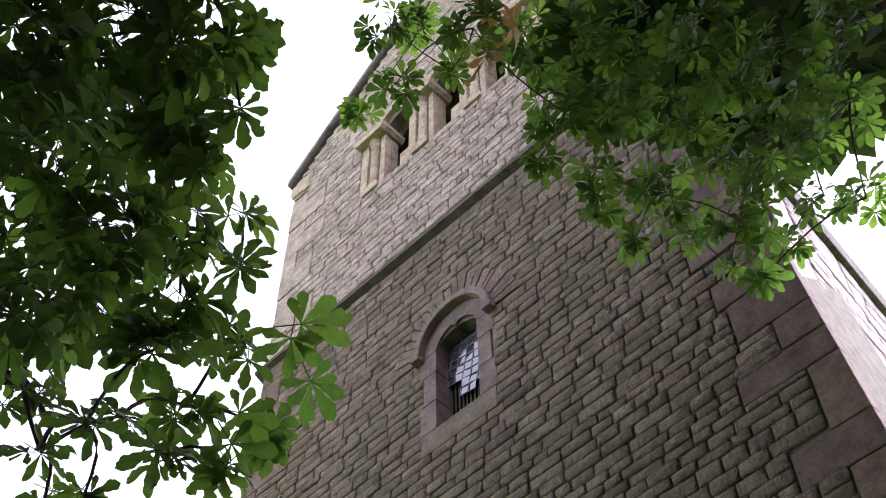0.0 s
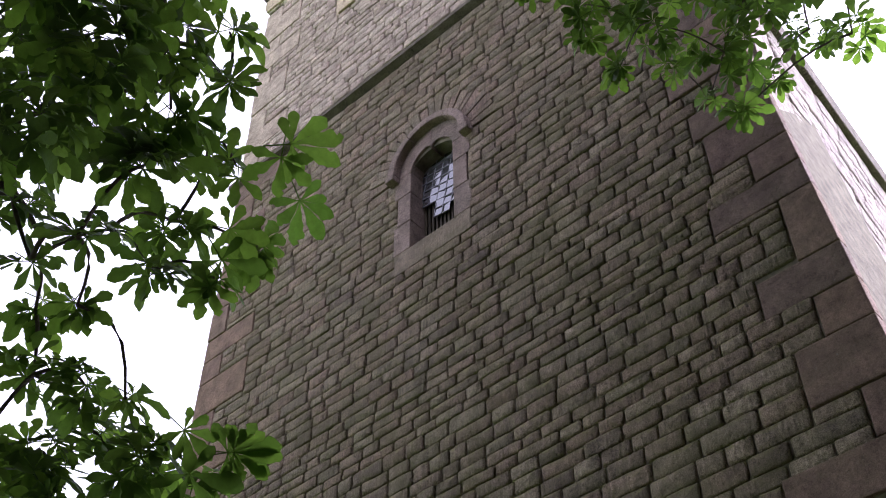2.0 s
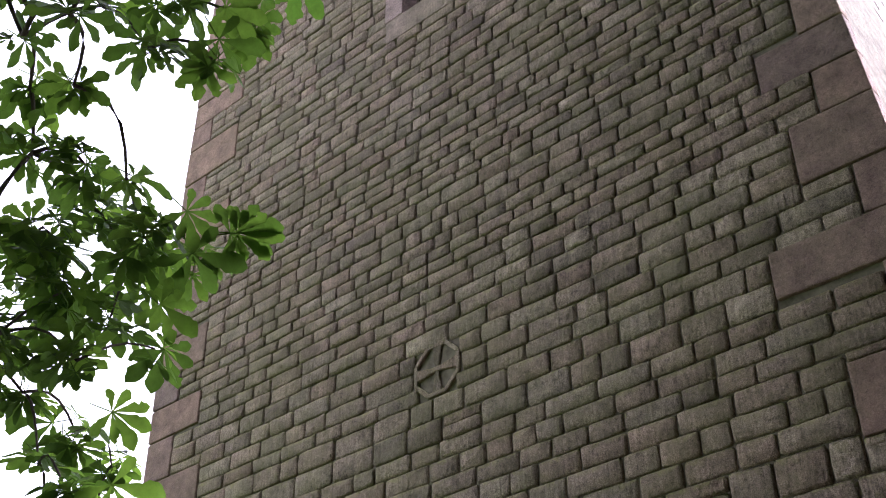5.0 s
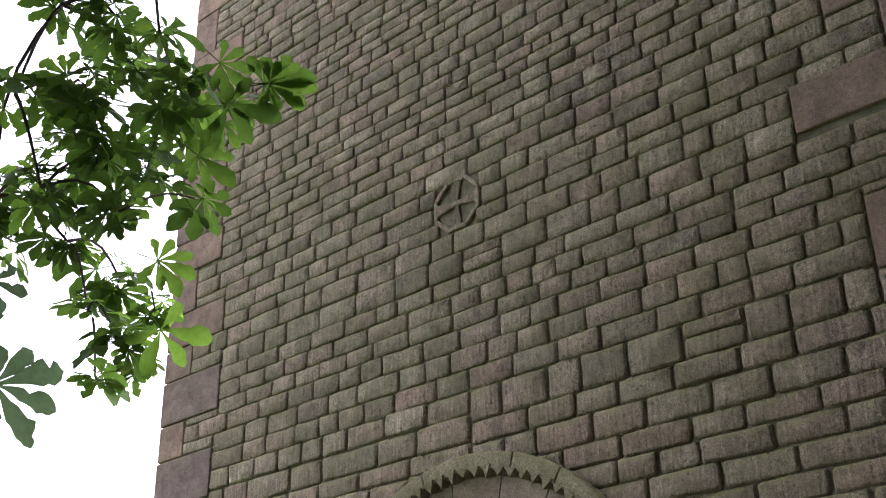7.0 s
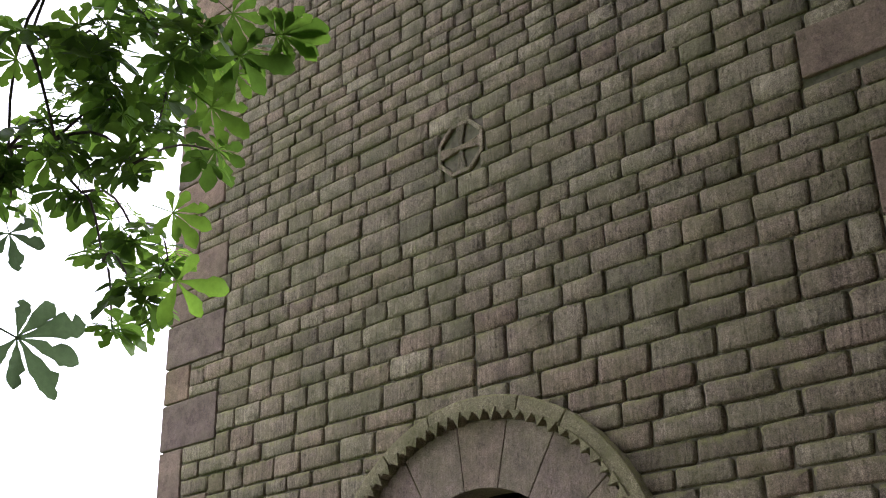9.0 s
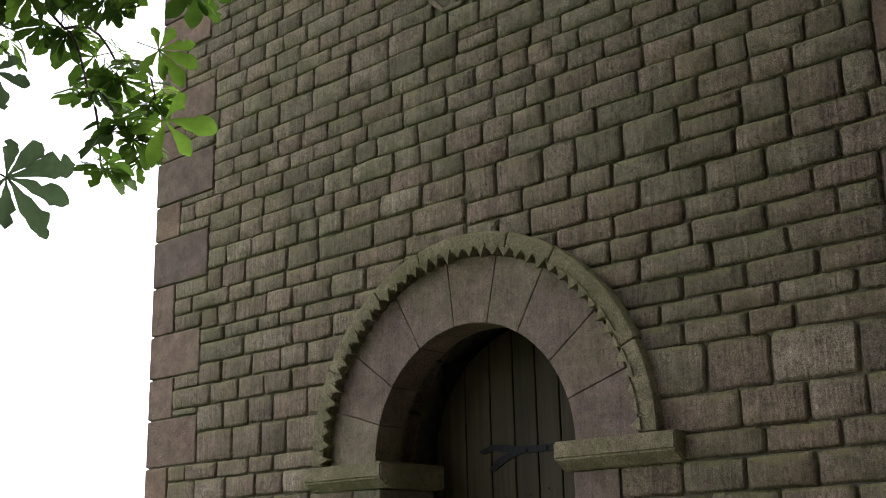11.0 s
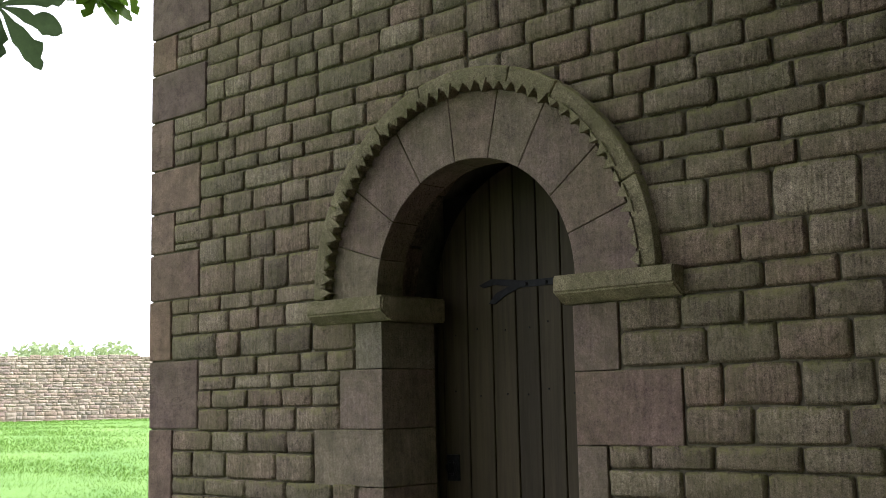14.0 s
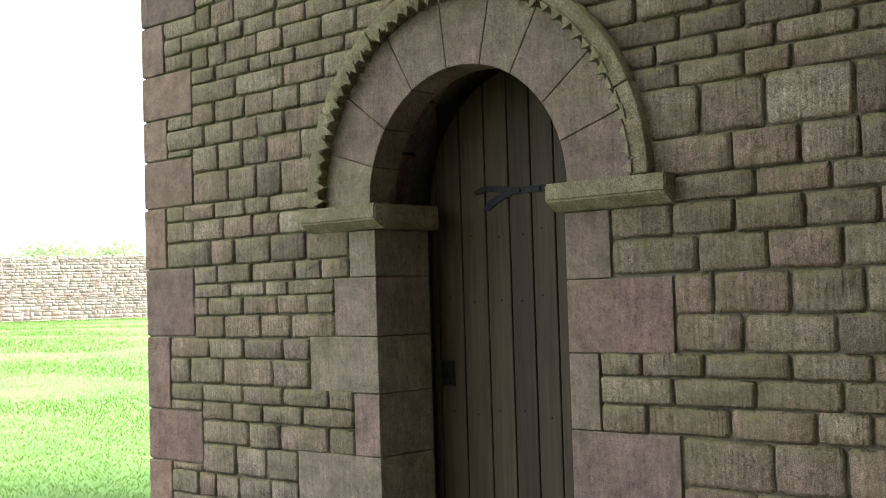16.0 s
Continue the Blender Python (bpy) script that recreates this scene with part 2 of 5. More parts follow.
# ---------------------------------------------------------------- building helpers
def part(name, bm, mat, parent=None, label="", smooth=False):
    me = bpy.data.meshes.new(name)
    bm.to_mesh(me)
    bm.free()
    me.materials.append(mat)
    if smooth:
        me.shade_smooth()
    ob = new(name, me)
    ob.parent = parent
    return tagged(ob, label)


def from_arrays(name, verts, faces, mat, parent=None, label="", smooth=False):
    me = bpy.data.meshes.new(name)
    me.from_pydata(verts, [], faces)
    me.materials.append(mat)
    if smooth:
        me.shade_smooth()
    ob = new(name, me)
    ob.parent = parent
    return tagged(ob, label)


def piece(name, mesh, parent, m):
    ob = new(name, mesh)
    ob.parent = parent
    ob.matrix_basis = m
    return ob


def thing(name, label, category, at=(0, 0, 0), **more):
    e = new(name)
    e.location = at
    e.empty_display_size = 0.2
    return tagged(e, label, category, **more)


def add_box(bm, x0, x1, y0, y1, z0, z1):
    v = [bm.verts.new((x, y, z)) for x in (x0, x1) for y in (y0, y1) for z in (z0, z1)]
    for f in ((0, 1, 3, 2), (4, 6, 7, 5), (0, 4, 5, 1), (2, 3, 7, 6), (0, 2, 6, 4), (1, 5, 7, 3)):
        bm.faces.new([v[k] for k in f])


def box(x0, x1, y0, y1, z0, z1, bevel=0.0):
    bm = bmesh.new()
    add_box(bm, x0, x1, y0, y1, z0, z1)
    bmesh.ops.recalc_face_normals(bm, faces=bm.faces)
    if bevel:
        bmesh.ops.bevel(bm, geom=bm.edges[:], offset=bevel, segments=2, profile=0.6, affect="EDGES")
    return bm


def prism(outline, y0, y1, bevel=0.0):
    """A solid from an outline in x and z (counter-clockwise seen from -y), between two depths."""
    bm = bmesh.new()
    a = [bm.verts.new((x, y0, z)) for x, z in outline]
    b = [bm.verts.new((x, y1, z)) for x, z in outline]
    bm.faces.new(a)
    bm.faces.new(b[::-1])
    n = len(a)
    for k in range(n):
        bm.faces.new((a[k], b[k], b[(k + 1) % n], a[(k + 1) % n]))
    bmesh.ops.recalc_face_normals(bm, faces=bm.faces)
    if bevel:
        edges = [e for e in bm.edges if all(abs(v.co.y - y0) < 1e-6 for v in e.verts)] + [e for e in bm.edges if abs(e.verts[0].co.y - e.verts[1].co.y) > 1e-6]
        bmesh.ops.bevel(bm, geom=edges, offset=bevel, segments=2, profile=0.6, affect="EDGES")
    return bm


def ring_wedge(cx, cz, r0, r1, a0, a1, y0, y1, steps=3, bevel=0.005):
    """A voussoir between two radii and two angles."""
    inner = [(cx + r0 * math.cos(a), cz + r0 * math.sin(a)) for a in np.linspace(a0, a1, steps + 1)]
    outer = [(cx + r1 * math.cos(a), cz + r1 * math.sin(a)) for a in np.linspace(a1, a0, steps + 1)]
    return prism(inner + outer, y0, y1, bevel)


def tube(points, radii, sides=7):
    bm = bmesh.new()
    pts, radii = [Vector(p) for p in points], [float(r) for r in radii]
    rings = []
    for k, p in enumerate(pts):
        d = (pts[min(k + 1, len(pts) - 1)] - pts[max(k - 1, 0)]).normalized()
        u = d.orthogonal().normalized()
        w = d.cross(u)
        rings.append([bm.verts.new(p + radii[k] * (math.cos(t) * u + math.sin(t) * w)) for t in np.linspace(0, 2 * math.pi, sides, endpoint=False)])
    for a, b in zip(rings, rings[1:]):
        for k in range(sides):
            bm.faces.new((a[k], a[(k + 1) % sides], b[(k + 1) % sides], b[k]))
    bm.faces.new(rings[0][::-1])
    bm.faces.new(rings[-1])
    bmesh.ops.recalc_face_normals(bm, faces=bm.faces)
    return bm


def turned(profile, cx, cy, sides=14):
    """A turned shaft, from (radius, z) pairs."""
    bm = bmesh.new()
    rings = [[bm.verts.new((cx + r * math.cos(t), cy + r * math.sin(t), z)) for t in np.linspace(0, 2 * math.pi, sides, endpoint=False)] for r, z in profile]
    for a, b in zip(rings, rings[1:]):
        for k in range(sides):
            bm.faces.new((a[k], a[(k + 1) % sides], b[(k + 1) % sides], b[k]))
    bm.faces.new(rings[0][::-1])
    bm.faces.new(rings[-1])
    bmesh.ops.recalc_face_normals(bm, faces=bm.faces)
    return bm


def arch_panel(bm, x0, x1, z0, z1, cx, half, zs, y0, y1, rise=None, n=24):
    """The solid of a wall from x0 to x1 and z0 to z1 round an arched opening that starts at the bottom z0."""
    rise = rise or half
    pts = [(cx + half, z0)] + [(cx + half * math.cos(a), zs + rise * math.sin(a)) for a in np.linspace(0, math.pi, n + 1)] + [(cx - half, z0)]
    add_box(bm, x0, cx - half, y0, y1, z0, z1)
    add_box(bm, cx + half, x1, y0, y1, z0, z1)
    for (xa, za), (xb, zb) in zip(pts[1:-1], pts[2:-1]):
        va = [bm.verts.new(c) for c in ((xb, y0, zb), (xa, y0, za), (xa, y0, z1), (xb, y0, z1), (xb, y1, zb), (xa, y1, za), (xa, y1, z1), (xb, y1, z1))]
        for f in ((0, 1, 2, 3), (5, 4, 7, 6), (0, 4, 5, 1), (3, 2, 6, 7)):
            bm.faces.new([va[k] for k in f])


# ---------------------------------------------------------------- ground
SIDE = Vector((-0.87, 0.49))      # the way from the door towards the field wall


def ground_z(x, y):
    s = (x - 3.5) * SIDE.x + (y + 3.86) * SIDE.y
    k = min(max((s - 7.5) / 27.0, 0.0), 1.0)
    return 1.5 * k * (1.6 - 0.6 * k)


def make_ground():
    steps = [-3000, -900, -300, -120, -70] + list(np.arange(-50, 50.1, 1.25)) + [70, 120, 300, 900, 3000]
    n = len(steps)
    rng = random.Random(3)
    verts = [(x, y, ground_z(x, y) + (rng.uniform(-0.02, 0.02) if abs(x) < 60 and abs(y) < 60 and math.hypot(x, y) > 8 else 0)) for x in steps for y in steps]
    faces = [(i * n + j, (i + 1) * n + j, (i + 1) * n + j + 1, i * n + j + 1) for i in range(n - 1) for j in range(n - 1)]
    return tagged(from_arrays("ground", verts, faces, mat_ground, smooth=True), "bright green mown churchyard grass rising to a wall", "grass", kind="structure")


ground = make_ground()

# ---------------------------------------------------------------- church tower
LEFT, RIGHT, DEPTH = -2.49, 2.385, 4.9
SPRING = 2.28                       # top of the door's imposts
BELL = (-0.83, -0.17, 0.49)         # middles of the belfry openings
SILL, CAP = 11.0, 11.93             # belfry: foot of the piers, underside of the abaci
APEX = (-0.13, 14.62)
SLOPE = 0.89


def right_edge(z):
    """The corner beside the side wall leans in as it rises."""
    return 2.35 - 0.08 * (min(max(z, 3.5), 7.2) - 5.2)


def left_edge(z):
    return -2.49 + 0.035 * (min(max(z, 7.0), 9.5) - 7.0)


def add_slab(bm, x0, x1, y0, y1, z0, z1, x2, x3):
    """A stretch of wall from x0 to x1 at its foot and x2 to x3 at its top."""
    v = [bm.verts.new(c) for c in ((x0, y0, z0), (x2, y0, z1), (x0, y1, z0), (x2, y1, z1), (x1, y0, z0), (x3, y0, z1), (x1, y1, z0), (x3, y1, z1))]
    for f in ((0, 1, 3, 2), (4, 6, 7, 5), (0, 4, 5, 1), (2, 3, 7, 6), (0, 2, 6, 4), (1, 5, 7, 3)):
        bm.faces.new([v[k] for k in f])


tower = thing("church_tower", "old sandstone church tower with a round-arched doorway and gabled top", "church tower")

bm = bmesh.new()
CORE = (0.008, 0.78)
add_box(bm, LEFT + 0.01, -0.705, *CORE, 0.0, 2.2)
add_box(bm, 0.705, RIGHT, *CORE, 0.0, 2.2)
arch_panel(bm, LEFT + 0.01, RIGHT, 2.2, 3.2, 0.0, 0.82, SPRING, *CORE, 0.85)
add_box(bm, RIGHT, right_edge(0) - 0.012, *CORE, 0.0, 3.2)
add_slab(bm, LEFT + 0.01, right_edge(0) - 0.012, *CORE, 3.2, 3.5, LEFT + 0.01, right_edge(3.5) - 0.012)
add_slab(bm, LEFT + 0.01, right_edge(3.5) - 0.012, *CORE, 3.5, 7.2, LEFT + 0.01, right_edge(7.2) - 0.012)
TOP_L, TOP_R = left_edge(9.5) + 0.01, right_edge(7.2) - 0.012
arch_panel(bm, LEFT + 0.1, TOP_R, 7.2, 9.45, -0.13, 0.21, 8.03, *CORE, 0.14)
add_slab(bm, LEFT + 0.01, LEFT + 0.1, *CORE, 7.2, 9.45, TOP_L, LEFT + 0.1)
add_box(bm, TOP_L, TOP_R, *CORE, 9.45, SILL)
add_box(bm, TOP_L, -1.33, *CORE, SILL, 12.5)
add_box(bm, 0.99, TOP_R, *CORE, SILL, 12.5)
cuts = [-1.33, -0.50, 0.16, 0.99]
for cx, xa, xb in zip(BELL, cuts, cuts[1:]):
    arch_panel(bm, xa, xb, SILL, 12.5, cx, 0.2, CAP + 0.06, 0.04, 0.16)
top = [(TOP_L, 12.5), (TOP_R, 12.5), (TOP_R, 12.52), (APEX[0], APEX[1] - 0.16), (TOP_L, 12.52)]
a = [bm.verts.new((x, CORE[0], z)) for x, z in top]
b = [bm.verts.new((x, CORE[1], z)) for x, z in top]
bm.faces.new(a), bm.faces.new(b[::-1])
for k in range(5):
    bm.faces.new((a[k], b[k], b[(k + 1) % 5], a[(k + 1) % 5]))
bmesh.ops.remove_doubles(bm, verts=bm.verts, dist=0.0005)
bmesh.ops.recalc_face_normals(bm, faces=bm.faces)
front = part("front_wall", bm, mat_mortar, tower, "coursed grey-brown rubble stone wall")

# the other walls of the tower; the side that meets the nave runs back aslant
bm = bmesh.new()
for outline, z0, z1 in (([(LEFT + 0.1, 0.78), (LEFT + 0.6, 0.78), (LEFT + 0.6, DEPTH), (LEFT + 0.1, DEPTH)], 0, 12.4),
                        ([(LEFT + 0.6, DEPTH - 0.6), (0.4, DEPTH - 0.6), (0.4, DEPTH), (LEFT + 0.6, DEPTH)], 0, 12.4),
                        ([(RIGHT - 0.85, 0.78), (RIGHT - 0.3, 0.78), (0.95, DEPTH), (0.4, DEPTH)], 0, 12.4)):
    a = [bm.verts.new((x, y, z0)) for x, y in outline]
    b = [bm.verts.new((x, y, z1)) for x, y in outline]
    bm.faces.new(a[::-1]), bm.faces.new(b)
    for k in range(4):
        bm.faces.new((a[k], a[(k + 1) % 4], b[(k + 1) % 4], b[k]))
bmesh.ops.recalc_face_normals(bm, faces=bm.faces)
part("back_walls", bm, mat_rubble_rest, tower)
part("bell_floor", box(LEFT + 0.3, 0.9, 0.6, DEPTH - 0.3, 10.4, 10.5), mat_dark_void, tower)
part("lower_floor", box(LEFT + 0.3, 0.9, 0.6, DEPTH - 0.3, 6.4, 6.5), mat_dark_void, tower)

# roof and its raking stone verges
half = 2.36
bm = bmesh.new()
for s in (-1, 1):
    for y0, y1, over in ((-0.02, DEPTH + 0.1, 0.0),):
        xe, ze = APEX[0] + s * half, APEX[1] - SLOPE * half
        sec = [(APEX[0], APEX[1]), (xe, ze), (xe, ze + 0.1), (APEX[0], APEX[1] + 0.12)]
        va = [bm.verts.new((x, y0, z)) for x, z in sec]
        vb = [bm.verts.new((x if s < 0 else min(x, 1.0), y1, z) if s > 0 else (x, y1, z)) for x, z in sec]
        bm.faces.new(va), bm.faces.new(vb[::-1])
        for k in range(4):
            bm.faces.new((va[k], vb[k], vb[(k + 1) % 4], va[(k + 1) % 4]))
bmesh.ops.recalc_face_normals(bm, faces=bm.faces)
part("roof", bm, mat_dark_string, tower, "dark stone-slated gable roof")
for s in (-1, 1):
    for k in range(5):
        u0, u1 = half * k / 5 + 0.005, half * (k + 1) / 5
        o = [(APEX[0] + s * u, APEX[1] - SLOPE * u + d) for u, d in ((u0, 0.0), (u1, 0.0), (u1, 0.10), (u0, 0.10))]
        part("coping_stone", prism(o if s < 0 else o[::-1], -0.06, -0.021, 0.008), mat_coping, tower)
for s, x in ((-1, TOP_L), (1, TOP_R)):
    part("kneeler", prism([(x - s * 0.25, 12.2), (x + s * 0.02, 12.22), (x + s * 0.05, 12.3), (x + s * 0.05, 12.43), (x - s * 0.25, 12.43)][::-s], -0.03, 0.4, 0.01), mat_buff, tower)

# string course, wrapping the corner
x = LEFT + 0.0
rng = random.Random(5)
while x < TOP_R + 0.05:
    w = min(rng.uniform(0.55, 0.8), TOP_R + 0.08 - x)
    o = [(-0.055, 9.495), (0.02, 9.46), (0.02, 9.59), (-0.035, 9.56), (-0.055, 9.535)]
    bm = bmesh.new()
    va = [bm.verts.new((x + 0.003, y, z)) for y, z in o]
    vb = [bm.verts.new((x + w - 0.003, y, z)) for y, z in o]
    bm.faces.new(va), bm.faces.new(vb[::-1])
    for k in range(5):
        bm.faces.new((va[k], vb[k], vb[(k + 1) % 5], va[(k + 1) % 5]))
    bmesh.ops.recalc_face_normals(bm, faces=bm.faces)
    part("string_stone", bm, mat_dark_string, tower)
    x += w
part("string_return", box(LEFT + 0.0, LEFT + 0.11, 0.022, DEPTH, 9.45, 9.64, 0.01), mat_dark_string, tower)


# ---------------------------------------------------------------- doorway
def angle_list(n, jitter, seed):
    r = random.Random(seed)
    a = [math.pi * k / n + (r.uniform(-jitter, jitter) if 0 < k < n else 0) for k in range(n + 1)]
    return list(zip(a, a[1:]))


qrand = random.Random(17)
doorway = thing("doorway_arch", "round sandstone door arch with a mossy toothed hood", "doorway")
for k, (a0, a1) in enumerate(angle_list(9, 0.07, 4)):
    part("voussoir", ring_wedge(-0.015, SPRING, 0.585, 0.895, a0 + 0.003, a1 - 0.003, -0.012, 0.165, 4, 0.004), mat_dressed, doorway, "dressed pinkish sandstone")
for a0, a1 in angle_list(8, 0.06, 6):
    part("rear_voussoir", ring_wedge(0, SPRING - 0.02, 0.79 + qrand.uniform(0, 0.02), 0.88, a0 + 0.006, a1 - 0.006, 0.30, 0.47, 3, 0.008), mat_rubble, doorway, "rough dark stone of the rear arch")
# hood: plain outer roll and a row of teeth beneath it
for a0, a1 in angle_list(7, 0.1, 8):
    part("hood_stone", ring_wedge(0, SPRING, 0.915, 0.995, a0 + 0.002, a1 - 0.002, -0.065, 0.03, 8, 0.012), mat_hood, doorway, "moss-covered curved hood stone")
tooth_bm = bmesh.new()
tv = [tooth_bm.verts.new(c) for c in ((-0.033, -0.075, 0.03), (0.033, -0.075, 0.03), (0, -0.064, -0.034), (-0.033, 0.02, 0.03), (0.033, 0.02, 0.03), (0, 0.02, -0.012))]
for f in ((0, 2, 1), (3, 4, 5), (0, 3, 5, 2), (1, 2, 5, 4), (0, 1, 4, 3)):
    tooth_bm.faces.new([tv[k] for k in f])
bmesh.ops.recalc_face_normals(tooth_bm, faces=tooth_bm.faces)
tooth_mesh = bpy.data.meshes.new("tooth")
tooth_bm.to_mesh(tooth_mesh)
tooth_bm.free()
tooth_mesh.materials.append(mat_hood)
rng = random.Random(9)
for k in range(41):
    a = math.pi * (k + 0.5) / 41
    p = Vector((0.905 * math.cos(a), 0, SPRING + 0.905 * math.sin(a)))
    wear = rng.uniform(0.5, 1.1)
    piece("tooth", tooth_mesh, doorway, Matrix.Translation(p) @ Matrix.Rotation(math.pi / 2 - a, 4, "Y") @ Matrix.Diagonal((rng.uniform(0.75, 1.1), 1, wear, 1)))


def impost(x0, x1):
    bm = bmesh.new()
    sec = [(-0.085, 2.205), (-0.085, 2.278), (0.37, 2.278), (0.37, 2.16), (-0.02, 2.16)]
    va = [bm.verts.new((x0, y, z)) for y, z in sec]
    vb = [bm.verts.new((x1, y, z)) for y, z in sec]
    bm.faces.new(va), bm.faces.new(vb[::-1])
    for k in range(5):
        bm.faces.new((va[k], vb[k], vb[(k + 1) % 5], va[(k + 1) % 5]))
    bmesh.ops.recalc_face_normals(bm, faces=bm.faces)
    bmesh.ops.bevel(bm, geom=bm.edges[:], offset=0.008, segments=2, affect="EDGES")
    part("impost", bm, mat_hood, doorway, "projecting greenish stone impost block")


impost(-1.03, -0.495)
impost(0.505, 1.085)
JAMB_L = [(0, 0.42, -0.98), (0.42, 0.765, -0.76), (0.765, 1.068, -1.175), (1.068, 1.37, -0.752), (1.37, 1.645, -1.064), (1.645, 1.933, -0.874), (1.933, 2.158, -0.76)]
JAMB_R = [(0, 0.27, 0.75), (0.27, 0.61, 1.04), (0.61, 0.95, 0.74), (0.95, 1.262, 1.066), (1.262, 1.577, 0.70), (1.577, 1.88, 1.058), (1.88, 2.158, 0.775)]
for z0, z1, x in JAMB_L:
    part("jamb_stone", box(x + 0.005, -0.575, -0.008, 0.37, z0 + 0.002, z1 - 0.002, 0.005), mat_dressed, doorway, "dressed pinkish sandstone")
for z0, z1, x in JAMB_R:
    part("jamb_stone", box(0.55, x - 0.005, -0.008, 0.37, z0 + 0.002, z1 - 0.002, 0.005), mat_dressed, doorway, "dressed pinkish sandstone")

door = thing("plank_door", "dark weathered oak plank door with iron strap hinges, shut", "door", (0, 0.48, 0))
edges = [-0.66, -0.615, -0.449, -0.287, -0.138, 0.0, 0.138, 0.28, 0.42, 0.555, 0.66]
for xa, xb in zip(edges, edges[1:]):
    tops = [(x, SPRING + math.sqrt(max(0.66 ** 2 - x * x, 0.0))) for x in np.linspace(xb - 0.004, xa + 0.004, 5)]
    part("plank", prism([(xa + 0.004, 0.02), (xb - 0.004, 0.02)] + tops, 0.0, 0.05, 0.006), mat_wood, door)
part("backing", box(-0.64, 0.64, 0.05, 0.09, 0.02, 2.82), mat_dark_void, door)
for z in (2.325, 0.55):
    fork = [(0.62, -0.018), (-0.10, -0.014), (-0.19, -0.045), (-0.26, -0.085), (-0.30, -0.08), (-0.25, -0.03), (-0.17, -0.003), (-0.26, 0.012), (-0.33, 0.0), (-0.36, 0.015), (-0.28, 0.042), (-0.16, 0.03), (-0.08, 0.018), (0.62, 0.022)]
    h = part("strap_hinge", prism([(x, z + d) for x, d in fork], -0.010, -0.001, 0.002), mat_iron, door, "long black iron strap hinge with a forked end")
    for x in (-0.06, 0.06, 0.2, 0.34):
        part("rivet", turned([(0.011, 0), (0.011, 0.004), (0.006, 0.008)], 0, 0, 8), mat_iron, h).matrix_basis = Matrix.Translation((x, -0.010, z)) @ Matrix.Rotation(math.pi / 2, 4, "X")
lock = part("lock_plate", box(-0.595, -0.515, -0.012, -0.001, 1.375, 1.505, 0.003), mat_iron, door, "small black iron lock plate")
ring = [Vector((-0.555 + 0.028 * math.cos(t), -0.026, 1.44 + 0.034 * math.sin(t))) for t in np.linspace(0, 2 * math.pi, 17)]
part("ring_handle", tube(ring, [0.006] * 17, 6), mat_iron, lock)
nail_mesh = part("nail", turned([(0.005, 0), (0.005, 0.003), (0.003, 0.005)], 0, 0, 6), mat_iron, door)
nail_mesh.matrix_basis = Matrix.Translation((-0.30, 0, 0.75)) @ Matrix.Rotation(math.pi / 2, 4, "X")
for xa, xb in zip(edges[1:-1], edges[2:]):
    for z in (0.7, 1.25, 1.8, 2.12):
        piece("nail", nail_mesh.data, door, Matrix.Translation(((xa + xb) / 2 + rng.uniform(-0.02, 0.02), 0, z + rng.uniform(-0.02, 0.02))) @ Matrix.Rotation(math.pi / 2, 4, "X"))

# ---------------------------------------------------------------- carved cross
cross = thing("carved_cross_stone", "eight-sided stone panel carved with a sunken cross", "carving", (-0.051, 0, 4.612))
R8 = 0.165
octo = [(R8 * math.cos(math.pi / 8 + k * math.pi / 4), R8 * 0.97 * math.sin(math.pi / 8 + k * math.pi / 4)) for k in range(8)]
part("panel", prism(octo, 0.022, 0.06), mat_rubble, cross)
for k in range(8):
    (xa, za), (xb, zb) = octo[k], octo[(k + 1) % 8]
    part("rim", prism([(xa, za), (xb, zb), (xb * 0.84, zb * 0.84), (xa * 0.84, za * 0.84)], -0.010, 0.04, 0.006), mat_rubble, cross)
for a in (0, 1):
    arm = [(-0.034, -0.14), (0.034, -0.14), (0.014, -0.03), (0.014, 0.03), (0.034, 0.14), (-0.034, 0.14), (-0.014, 0.03), (-0.014, -0.03)]
    part("cross_arm", prism(arm if a == 0 else [(-z, x) for x, z in arm], -0.006 - 0.003 * a, 0.04, 0.006), mat_rubble, cross)

# ---------------------------------------------------------------- window
WX = -0.125
window = thing("lancet_window", "small pinkish stone lancet window with broken leaded glass", "window", (0, 0, 0))


blocks = [(7.10, 7.29, 0.335), (7.29, 7.56, 0.345), (7.56, 7.84, 0.315), (7.84, 8.05, 0.345)]
for s in (-1, 1):
    for z0, z1, w in blocks[1:]:
        o = [(WX + s * 0.195, z0 + 0.003), (WX + s * w, z0 + 0.003), (WX + s * w, z1 - 0.003), (WX + s * 0.195, z1 - 0.003)]
        part("jamb_block", prism(o[::s], -0.012, 0.22, 0.006), mat_pink, window, "pinkish sandstone block")
part("sill", prism([(WX - 0.335, 7.10), (WX + 0.335, 7.10), (WX + 0.335, 7.288), (WX - 0.335, 7.288)], -0.014, 0.30, 0.008), mat_dressed, window, "pale sandstone sill stained green")
for s in (-1, 1):
    lobe = [(WX + s * (0.0975 + 0.0975 * math.cos(a)), 8.05 + 0.05 * (1 - math.cos(a)) + 0.09 * math.sin(a)) for a in np.linspace(0, math.pi, 8)][:-1]
    o = [(WX + s * 0.345, 8.053), (WX + s * 0.345, 8.12), (WX + s * 0.29, 8.25), (WX + s * 0.16, 8.35), (WX + s * 0.002, 8.375), (WX + s * 0.002, 8.15)] + lobe[::-1]
    part("cusped_head", prism(o if s > 0 else o[::-1], -0.012, 0.22, 0.003), mat_pink, window, "pinkish head stone cut to a cusp")
